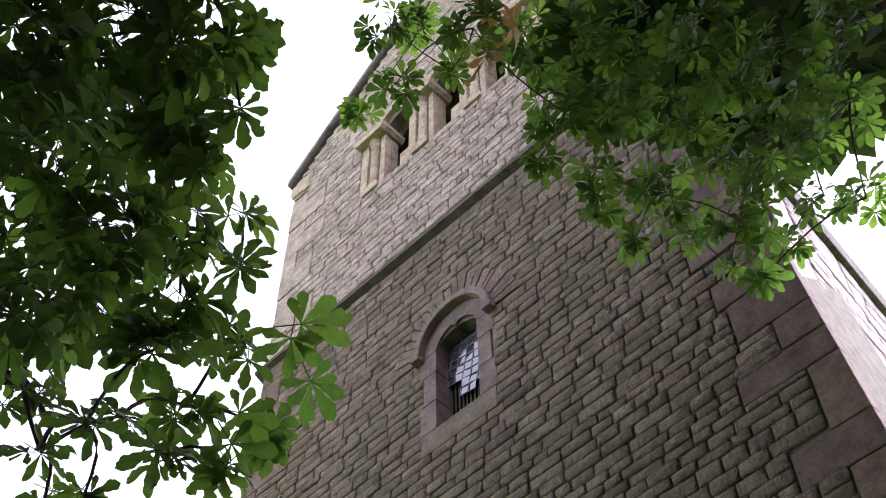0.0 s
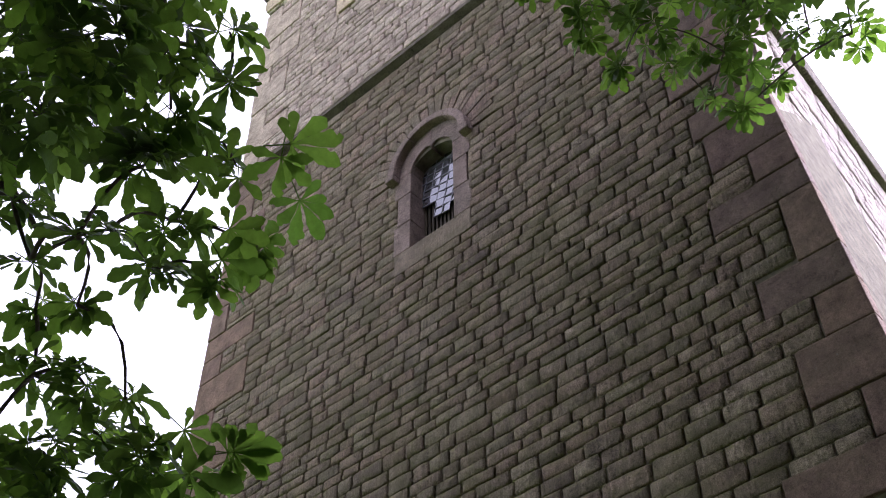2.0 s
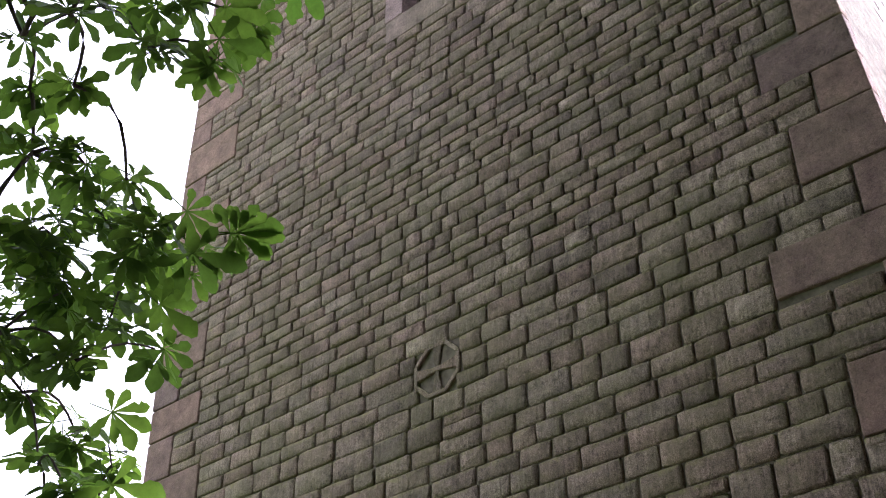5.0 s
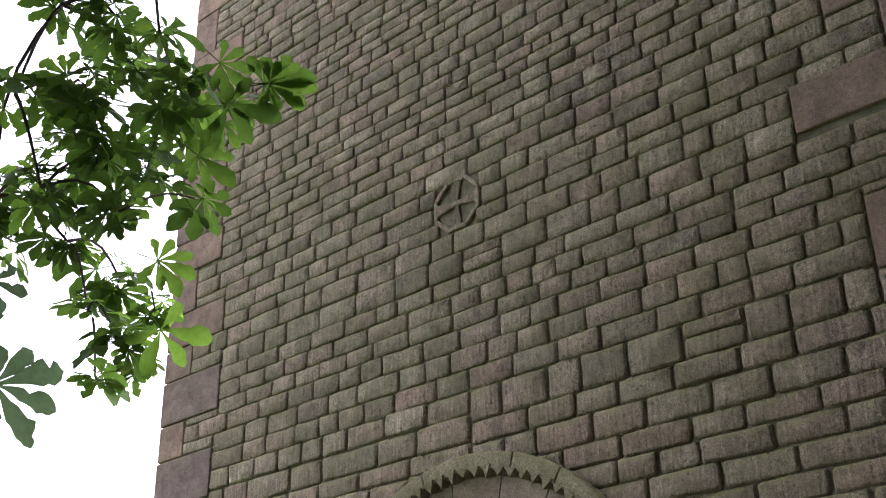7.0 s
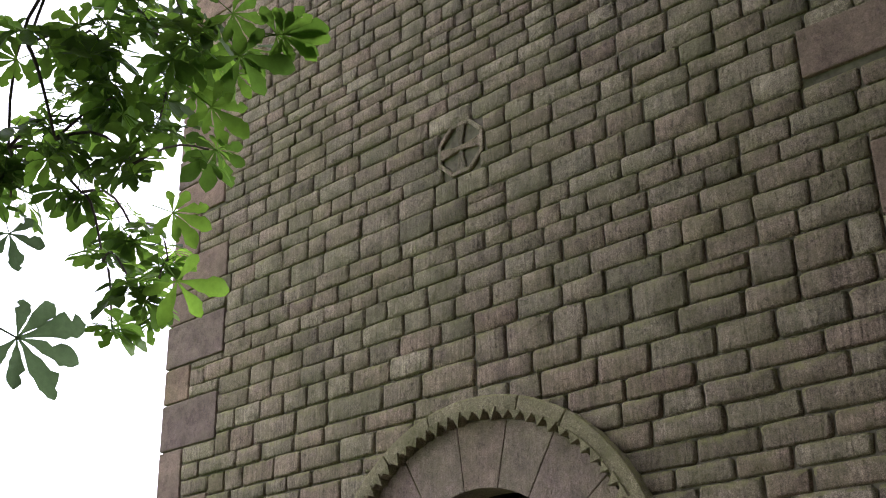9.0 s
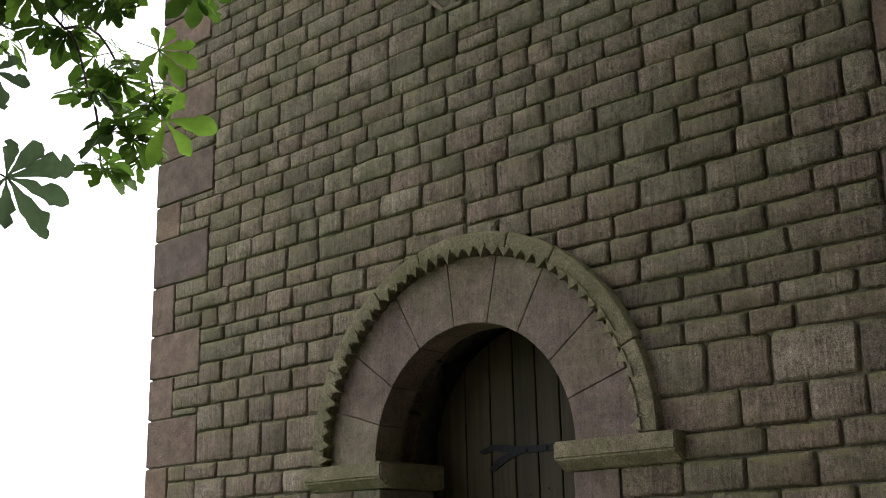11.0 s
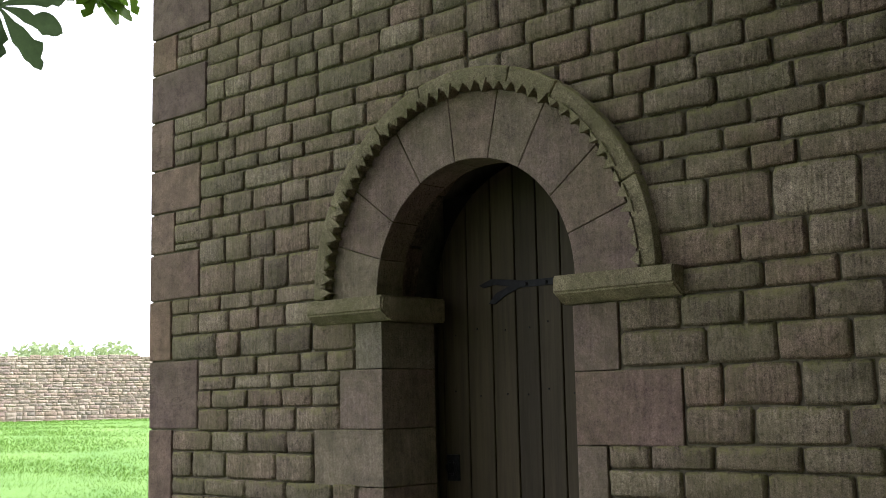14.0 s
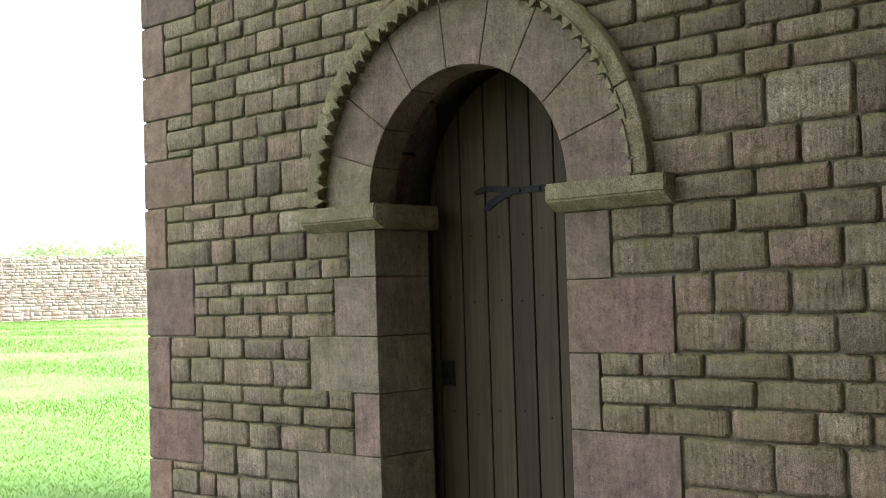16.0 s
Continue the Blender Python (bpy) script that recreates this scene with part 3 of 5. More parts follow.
for a0, a1 in angle_list(3, 0.05, 12):
    part("hood_mould", ring_wedge(WX, 8.06, 0.305, 0.368, a0 + 0.002, a1 - 0.002, -0.075, 0.03, 6, 0.012), mat_pink, window, "projecting curved hood moulding")
for s in (-1, 1):
    part("label_stop", box(WX + s * 0.345 - 0.04, WX + s * 0.345 + 0.04, -0.08, 0.02, 8.005, 8.06, 0.012), mat_pink, window)
# leaded lights: a sagging panel over dark slats
lights = part("lead_frame", prism([(WX - 0.2, 8.10), (WX + 0.2, 8.10), (WX + 0.2, 8.13), (WX - 0.2, 8.13)], 0.108, 0.118), mat_lead, window, "sagging lattice of grey lead")
wr = random.Random(55)
lean = radians(-11)
cell = 0.074
for i in range(-5, 6):
    for j in range(0, 10):
        cx, cz = i * cell, j * cell
        x, z = WX + cx * math.cos(lean) - cz * math.sin(lean) - 0.05, 7.63 + cx * math.sin(lean) + cz * math.cos(lean)
        if abs(x - WX) > 0.215 or z > 8.17 or (x - WX < -0.08 and z < 7.74) or wr.random() < 0.05:
            continue
        m = Matrix.Translation((x, 0.112, z)) @ Matrix.Rotation(-lean, 4, "Y") @ Matrix.Rotation(wr.gauss(0, 0.06), 4, "X") @ Matrix.Rotation(wr.gauss(0, 0.06), 4, "Z")
        h = cell / 2 - 0.002
        pane = part("pane", box(-h, h, 0, 0.003, -h, h), mat_glass, lights, "grey leaded quarry" if i == 0 and j == 2 else "")
        pane.matrix_basis = m
        for dx, dz, sx, sz in ((-h, 0, 0.004, cell / 2), (0, -h, cell / 2, 0.004)):
            came = part("came", box(dx - sx, dx + sx, -0.004, 0.006, dz - sz, dz + sz), mat_lead, lights)
            came.matrix_basis = Matrix.Translation((x, 0.112, z)) @ Matrix.Rotation(-lean, 4, "Y")
for k in range(12):
    x = WX - 0.19 + 0.035 * k
    part("slat", box(x - 0.009, x + 0.009, 0.135, 0.15, 7.288, 7.86, 0.002), mat_wood, window)
# black sheet added for the unlit room behind the window
part("room_shade_sheet", box(WX - 0.24, WX + 0.24, 0.79, 0.82, 7.21, 8.2), mat_dark_void, window)

# thin stones of the relieving arch above the window
relief = thing("relieving_arch", "fan of thin upright stones arched over the window", "arch")
for a0, a1 in angle_list(21, 0.02, 15):
    part("arch_stone", ring_wedge(WX, 8.07, 0.36, 0.60 + rng.uniform(-0.03, 0.03), a0 + 0.008, a1 - 0.008, rng.uniform(-0.012, -0.002), 0.04, 1, 0.006), mat_rubble, relief)

# ---------------------------------------------------------------- belfry
belfry = thing("belfry_arcade", "three buff stone belfry openings with slender shafts", "belfry")
piers = [-1.16, -0.50, 0.16, 0.82]
for k, px in enumerate(piers):
    part("pier", box(px - 0.15, px + 0.15, 0.10, 0.19, SILL, CAP, 0.012), mat_buff, belfry)
    part("pier_face", box(px - 0.16, px - 0.072, -0.006, 0.10, SILL, CAP, 0.008), mat_buff, belfry)
    part("pier_face", box(px + 0.085, px + 0.15, 0.012, 0.10, SILL, CAP, 0.008), mat_buff, belfry)
    part("pier_base", prism([(px - 0.10, SILL), (px + 0.11, SILL), (px + 0.11, SILL + 0.07), (px + 0.08, SILL + 0.10), (px - 0.07, SILL + 0.10), (px - 0.10, SILL + 0.07)], -0.035, 0.11, 0.008), mat_buff, belfry)
    part("shaft", turned([(0.072, SILL + 0.10), (0.072, SILL + 0.125), (0.058, SILL + 0.14), (0.064, SILL + 0.16), (0.05, SILL + 0.185), (0.048, CAP - 0.13), (0.056, CAP - 0.12), (0.056, CAP - 0.105)], px, 0.035), mat_buff, belfry)
    part("capital", turned([(0.05, CAP - 0.105), (0.055, CAP - 0.07), (0.075, CAP - 0.02), (0.082, CAP)], px, 0.035), mat_buff, belfry)
    ab = [(px - 0.18, CAP), (px + 0.17, CAP), (px + 0.205, CAP + 0.045), (px + 0.205, CAP + 0.10), (px - 0.215, CAP + 0.10), (px - 0.215, CAP + 0.045)]
    part("abacus", prism(ab, -0.085, 0.22, 0.006), mat_buff, belfry)
for cx in BELL:
    for a0, a1 in angle_list(7, 0.03, 20):
        part("voussoir", ring_wedge(cx, CAP + 0.10, 0.185, 0.265, a0 + 0.004, a1 - 0.004, 0.07, 0.22, 3, 0.006), mat_buff, belfry)
        if 0.15 < (a0 + a1) / 2 < 2.99:
            part("outer_voussoir", ring_wedge(cx, CAP + 0.10, 0.27, 0.36, a0 + 0.004, a1 - 0.004, -0.012, 0.26, 3, 0.006), mat_buff, belfry)
    part("stepped_sill", box(cx + 0.06, cx + 0.19, -0.008, 0.30, SILL, SILL + 0.24, 0.01), mat_buff, belfry)
    part("sill", box(cx - 0.18, cx + 0.055, -0.008, 0.30, SILL - 0.02, SILL + 0.03, 0.01), mat_buff, belfry)
nest = thing("twig_nest", "untidy jackdaw twigs heaped in the belfry openings", "nest", (BELL[0], 0.3, SILL + 0.1))
tw = bmesh.new()
rng = random.Random(31)
for cx in BELL[:2]:
    for k in range(45):
        p = Vector((cx - BELL[0] + rng.uniform(-0.18, 0.18), rng.uniform(-0.1, 0.2), rng.uniform(-0.05, 0.75) * rng.random()))
        d = Vector((rng.uniform(-1, 1), rng.uniform(-0.5, 0.5), rng.uniform(-0.7, 0.9))).normalized() * rng.uniform(0.06, 0.16)
        u = d.orthogonal().normalized() * 0.004
        w = d.cross(u).normalized() * 0.004
        q = [tw.verts.new(c) for c in (p - d + u, p - d - u, p - d + w, p + d + u, p + d - u, p + d + w)]
        for f in ((0, 1, 4, 3), (1, 2, 5, 4), (2, 0, 3, 5)):
            tw.faces.new([q[i] for i in f])
tagged(part("twigs", tw, mat_bark, nest), kind="stuff")

# ---------------------------------------------------------------- side wall beyond the corner
nave = thing("side_wall", "coursed stone side wall, coloured pale for sunlight, with dark eaves under the sky", "church wall", (2.222, 0.075, 0))
nave.rotation_euler = (0, 0, radians(4.0))
EAVES = 7.85
part("wall_core", box(-0.6, -0.008, 0.14, 14.0, 0.0, EAVES + 0.2), mat_mortar, nave)
y = 0.0
while y < 13.9:
    w = rng.uniform(0.9, 1.3)
    part("eaves_stone", box(-0.1, 0.05, y + 0.003, y + w - 0.003, EAVES, EAVES + 0.22, 0.010), mat_dark_string, nave)
    part("parapet_stone", box(-0.4, -0.01, y + 0.003, y + w - 0.003, EAVES + 0.221, EAVES + 0.42, 0.010), mat_buff, nave)
    y += w

# ---------------------------------------------------------------- field wall
FIELD_AT, FIELD_WAY = Vector((3.5, -3.86)) + 35.0 * SIDE, Vector((0.49, 0.87))


def stone_unit(seed):
    """A rough pillowed block face, one metre by one metre, its rim a little inside the mortar."""
    r = random.Random(seed)
    rx, rz = r.uniform(0.03, 0.06), r.uniform(0.06, 0.12)
    base = [(rx, 0), (0.5, 0), (1 - rx, 0), (1, rz), (1, 0.5), (1, 1 - rz), (1 - rx, 1), (0.5, 1), (rx, 1), (0, 1 - rz), (0, 0.5), (0, rz)]
    jit = [(x + r.uniform(-0.014, 0.014), 0.5 + 1.02 * (z - 0.5) + r.uniform(-0.032, 0.032)) for x, z in base]
    verts = [(x, 0.015, z) for x, z in jit]
    for ix, iz, y in ((0.010, 0.020, -0.001), (0.10, 0.20, -0.0075)):
        verts += [(0.5 + (x - 0.5) * (1 - ix), y + r.uniform(-0.008, 0.006) * (1 if ix > 0.1 else 0.5), 0.5 + (z - 0.5) * (1 - iz)) for x, z in jit]
    verts.append((0.5 + r.uniform(-0.1, 0.1), -0.008 + r.uniform(-0.006, 0.006), 0.5 + r.uniform(-0.1, 0.1)))
    faces = []
    for k in range(12):
        n = (k + 1) % 12
        faces += [(k, n, 12 + n, 12 + k), (12 + k, 12 + n, 24 + n, 24 + k), (24 + k, 24 + n, 36)]
    return verts, faces


UNITS = [stone_unit(40 + k) for k in range(20)]


def block_array(rects, seed, depth=1.0):
    """Joined blocks from (x0, x1, z0, z1)."""
    r = random.Random(seed)
    verts, faces = [], []
    for x0, x1, z0, z1 in rects:
        v, f = UNITS[r.randrange(20)]
        o, push = len(verts), r.uniform(-0.005, 0.004)
        r.random()
        for a, b, c in v:
            verts.append((x0 + (x1 - x0) * a, (b + push) * depth, z0 + (z1 - z0) * c))
        faces += [tuple(o + k for k in q) for q in f]
    return verts, faces


def courses(x0, x1, z0, z1, hmin, hmax, wmin, wmax, seed, joint=0.008, holes=None):
    """Rows of blocks; holes(z0, z1) gives the stretches that stay free of them."""
    r = random.Random(seed)
    z, out = z0, []
    while z < z1 - 0.03:
        h = r.uniform(hmin, hmax)
        if z1 - (z + h) < hmin * 0.8:
            h = z1 - z
        gaps = sorted(holes(z, z + h)) if holes else []
        runs, xs = [], x0
        for a, b in gaps:
            if a > xs:
                runs.append((xs, min(a, x1)))
            xs = max(xs, b)
        if xs < x1:
            runs.append((xs, x1))
        for a, b in runs:
            x = a
            while x < b - 0.02:
                w = r.uniform(wmin, wmax)
                if b - (x + w) < wmin * 0.75:
                    w = b - x if b - x < wmax * 1.3 else (b - x) / 2
                if r.random() < 0.05 and h > 0.125 and w > 0.16:
                    m = z + h * r.uniform(0.42, 0.58)
                    out += [(x + joint * 0.75, x + w - joint * 0.75, z + joint / 2, m - joint / 2), (x + joint * 0.75, x + w - joint * 0.75, m + joint / 2, z + h - joint / 2)]
                else:
                    out.append((x + joint * 0.75, x + w - joint * 0.75, z + joint / 2, z + h - joint / 2))
                x += w
        z += h
    return out


field = thing("field_wall", "long low drystone field wall in buff and grey stone", "stone wall", (FIELD_AT.x, FIELD_AT.y, 1.2))
field.rotation_euler = (0, 0, math.atan2(FIELD_WAY.y, FIELD_WAY.x))
part("core", box(-24, 24, 0.004, 0.5, 0, 2.05), mat_field_core, field)
rects = courses(-16, 16, 0.2, 2.0, 0.045, 0.12, 0.08, 0.36, 61, 0.006)
v, f = block_array(rects, 62, 1.6)
tagged(from_arrays("masonry", v, f, mat_field, field, smooth=True), kind="stuff")
v, f = block_array([(x0, x1 - 0.01, 2.0, 2.0 + h) for x0, x1, h in ((-16 + 0.3 * k, -16 + 0.3 * (k + 1), rng.uniform(0.06, 0.13)) for k in range(106))], 63, 2.0)
tagged(from_arrays("coping", v, f, mat_field, field), kind="stuff")

v, f = block_array(courses(0.36, 8.0, 1.5, EAVES, 0.08, 0.13, 0.2, 0.45, 71), 72)
v = [(-b, a, c) for a, b, c in v]
f = [q[::-1] for q in f]
tagged(from_arrays("masonry", v, [q[::-1] for q in f], mat_sunlit_side, nave, smooth=True), kind="stuff")


# ---------------------------------------------------------------- chestnut trees
LEFT_HIGH = [
    (2.16, -3.69, 3.94, 0.14, 12),
    (2.19, -3.55, 4.10, 0.14, 12),
    (2.43, -3.48, 3.85, 0.09, 9),
    (2.36, -3.36, 4.12, 0.06, 4),
    (2.30, -3.27, 4.00, 0.03, 1),
    (2.14, -3.58, 3.73, 0.13, 12),
    (2.06, -3.41, 4.05, 0.12, 11),
    (2.23, -3.36, 3.85, 0.07, 5),
    (2.25, -3.28, 3.83, 0.04, 2),
    (1.82, -3.44, 3.90, 0.14, 11),
    (2.09, -3.36, 3.66, 0.10, 9),
    (2.06, -3.21, 3.83, 0.06, 5),
    (2.12, -3.11, 3.93, 0.03, 1),
    (1.94, -3.39, 3.52, 0.10, 7),
    (1.82, -3.22, 3.78, 0.08, 5),
    (2.00, -3.14, 3.73, 0.06, 4),
]
LEFT_EDGE = [
    (2.03, -3.04, 3.90, 0.04, 2),
    (1.53, -3.23, 3.76, 0.08, 4),
    (1.93, -3.13, 3.61, 0.06, 4),
    (1.86, -2.95, 3.88, 0.05, 3),
    (1.67, -3.04, 3.67, 0.02, 1),
    (1.76, -3.15, 3.50, 0.02, 1),
    (1.68, -2.89, 3.81, 0.06, 3),
    (1.98, -2.94, 3.73, 0.03, 1),
    (1.76, -2.96, 3.54, 0.03, 2),
    (1.77, -2.70, 3.80, 0.03, 2),
    (1.88, -2.88, 3.49, 0.02, 1),
]
LEFT_LOW = [
    (1.54, -3.14, 3.59, 0.03, 1),
    (1.39, -3.03, 3.60, 0.04, 2),
    (1.68, -3.07, 3.41, 0.02, 1),
    (1.35, -2.97, 3.47, 0.06, 3),
    (1.45, -2.89, 3.43, 0.05, 3),
    (1.64, -2.89, 3.29, 0.02, 1),
    (1.32, -2.77, 3.43, 0.06, 4),
    (1.43, -2.92, 3.22, 0.06, 4),
    (1.55, -2.78, 3.25, 0.07, 5),
    (1.40, -2.54, 3.37, 0.05, 3),
    (1.46, -2.89, 3.08, 0.06, 4),
    (1.35, -2.70, 3.15, 0.06, 4),
    (1.17, -2.83, 3.17, 0.06, 4),
    (1.45, -2.82, 2.95, 0.05, 3),
    (1.33, -2.65, 3.29, 0.06, 4),
    (1.33, -2.91, 3.24, 0.05, 3),
    (1.52, -2.68, 3.01, 0.03, 1),
]
LEFT_TIP = [
    (1.19, -2.79, 2.98, 0.05, 3),
    (1.11, -2.60, 2.98, 0.06, 3),
    (1.35, -2.73, 2.71, 0.04, 3),
    (1.01, -2.87, 3.00, 0.06, 3),
    (1.11, -2.94, 3.07, 0.06, 3),
    (1.34, -2.95, 3.00, 0.05, 2),
    (1.05, -2.48, 2.79, 0.03, 2),
    (1.23, -2.74, 2.81, 0.02, 1),
    (1.21, -2.69, 2.67, 0.02, 1),
    (1.10, -2.48, 2.93, 0.04, 2),
    (1.38, -3.06, 3.17, 0.05, 2),
]
RIGHT_IN = [
    (1.90, -2.54, 6.15, 0.10, 3),
    (1.50, -2.30, 6.21, 0.05, 2),
    (1.89, -2.46, 5.74, 0.06, 2),
    (1.90, -2.36, 6.32, 0.11, 3),
    (1.94, -2.20, 6.14, 0.05, 1),
    (2.22, -2.37, 5.87, 0.12, 4),
    (2.22, -1.92, 6.39, 0.19, 8),
    (2.23, -1.86, 5.85, 0.14, 5),
    (2.05, -1.82, 5.76, 0.06, 2),
    (2.50, -1.72, 6.38, 0.22, 9),
    (2.44, -1.80, 5.70, 0.16, 7),
    (2.12, -1.52, 5.86, 0.09, 3),
    (2.00, -1.36, 5.92, 0.04, 1),
    (2.83, -1.77, 5.71, 0.21, 10),
    (2.48, -1.32, 6.07, 0.21, 8),
]
RIGHT_OUT = [
    (2.30, -1.34, 5.74, 0.12, 4),
    (2.22, -1.05, 5.84, 0.06, 2),
    (2.97, -1.55, 5.60, 0.18, 6),
    (2.65, -1.09, 5.91, 0.18, 8),
    (2.45, -1.06, 5.69, 0.12, 5),
    (2.47, -1.10, 5.25, 0.04, 2),
    (2.50, -0.75, 5.79, 0.05, 2),
    (3.22, -1.42, 5.80, 0.17, 6),
    (3.08, -1.24, 5.65, 0.11, 4),
    (2.73, -0.79, 5.87, 0.09, 3),
    (2.93, -1.07, 5.33, 0.07, 2),
    (2.89, -1.13, 5.80, 0.11, 4),
    (2.28, -0.90, 5.70, 0.04, 1),
    (2.21, -1.49, 5.39, 0.03, 1),
]
BROWN_AT = [(2.33, -2.28, 5.87), (2.19, -2.27, 5.83), (2.32, -2.35, 5.9)]
# single leaves: place, turn and size
LEAF_AT = [
    (2.13, -2.91, 3.71, -26, -8, 41, 0.62),
    (2.10, -2.91, 3.69, 2, 41, 148, 0.53),
    (2.08, -2.83, 3.63, -18, 36, 103, 0.53),
    (1.95, -2.91, 3.57, -30, 1, 57, 0.50),
    (1.91, -2.89, 3.52, -24, 33, 94, 0.56),
    (1.75, -2.67, 3.21, -37, -4, 49, 0.53),
    (1.70, -2.77, 3.24, -34, 26, 76, 0.48),
    (1.67, -2.72, 3.17, -31, 42, 90, 0.67),
    (1.59, -2.73, 3.07, -39, 25, 72, 0.53),
    (1.52, -2.76, 2.83, -44, 11, 60, 0.48),
    (1.48, -2.71, 2.70, -43, 46, 79, 0.63),
    (1.592, -3.11, 2.45, -48, 20, 66, 0.74),
    (1.33, -3.02, 2.76, -34, 57, 104, 0.41),
    (2.20, -3.35, 3.91, -20, -9, 50, 0.52),
    (1.74, -2.68, 3.21, -36, -14, 43, 0.59),
]


def leaf_mesh(seed, mat, leaflets):
    """A hand-shaped leaf: leaflets broadest beyond the middle, folded on the rib and drooping at the tip."""
    r = random.Random(seed)
    verts, faces = [], []
    prof = [(0.0, 0.012), (0.16, 0.03), (0.30, 0.065), (0.42, 0.095), (0.53, 0.122), (0.63, 0.143), (0.72, 0.155), (0.80, 0.148), (0.87, 0.122), (0.93, 0.085), (0.97, 0.04), (1.0, 0.004)]
    for k in range(leaflets):
        ang = math.radians((k - (leaflets - 1) / 2) * (250 / leaflets) + r.uniform(-7, 7))
        size = (0.175 if abs(k - (leaflets - 1) / 2) < 1.2 else 0.125) * r.uniform(0.85, 1.12)
        droop, roll, wavy = r.uniform(0.25, 0.8), r.uniform(-0.5, 0.5), r.uniform(0, 6)
        o = len(verts)
        bite = r.randrange(4, 9) if r.random() < 0.4 else -1
        for i, (u, w) in enumerate(prof):
            w *= 1.28
            wl_, wr_ = w * r.uniform(0.74, 1.1), w * r.uniform(0.74, 1.1)
            if i == bite:
                wl_ *= 0.45
            lift = 0.06 * u - droop * 0.45 * u * u + 0.02 * math.sin(9 * u + wavy)
            for side, q in ((-1, wl_), (0, 0), (1, wr_)):
                x, y, z = u, side * q, lift + (0.28 * abs(q)) + roll * side * q
                verts.append((size * (x * math.cos(ang) - y * math.sin(ang)), size * (x * math.sin(ang) + y * math.cos(ang)), size * z))
        for i in range(len(prof) - 1):
            a = o + 3 * i
            faces += [(a, a + 3, a + 4, a + 1), (a + 1, a + 4, a + 5, a + 2)]
    # stalk
    o = len(verts)
    for x, z in ((0, 0), (-0.10, 0.02)):
        verts += [(x, 0.0025, z), (x, -0.0025, z), (x, 0, z + 0.004)]
    faces += [(o, o + 1, o + 4, o + 3), (o + 1, o + 2, o + 5, o + 4), (o + 2, o, o + 3, o + 5)]
    me = bpy.data.meshes.new("leaf")
    me.from_pydata(verts, [], faces)
    me.materials.append(mat)
    me.shade_smooth()
    return me


LEAVES = [leaf_mesh(200 + k, mat_leaf, n) for k, n in enumerate((7, 5, 7, 6, 5, 7))]
LIT_LEAVES = [leaf_mesh(240 + k, mat_leaf_lit, n) for k, n in enumerate((7, 5, 7))]
DULL_LEAVES = [leaf_mesh(250 + k, mat_leaf_dull, n) for k, n in enumerate((5, 7, 7))]
BROWN = [leaf_mesh(230 + k, mat_leaf_brown, 5) for k in range(2)]


def twig_points(a, b, rng, sag):
    a, b = Vector(a), Vector(b)
    n = 5
    bend = Vector((rng.uniform(-1, 1), rng.uniform(-1, 1), rng.uniform(-0.6, 0.6))) * (a - b).length * 0.10
    return [a.lerp(b, k / n) + bend * math.sin(math.pi * k / n) + Vector((0, 0, sag * math.sin(math.pi * k / n))) for k in range(n + 1)]


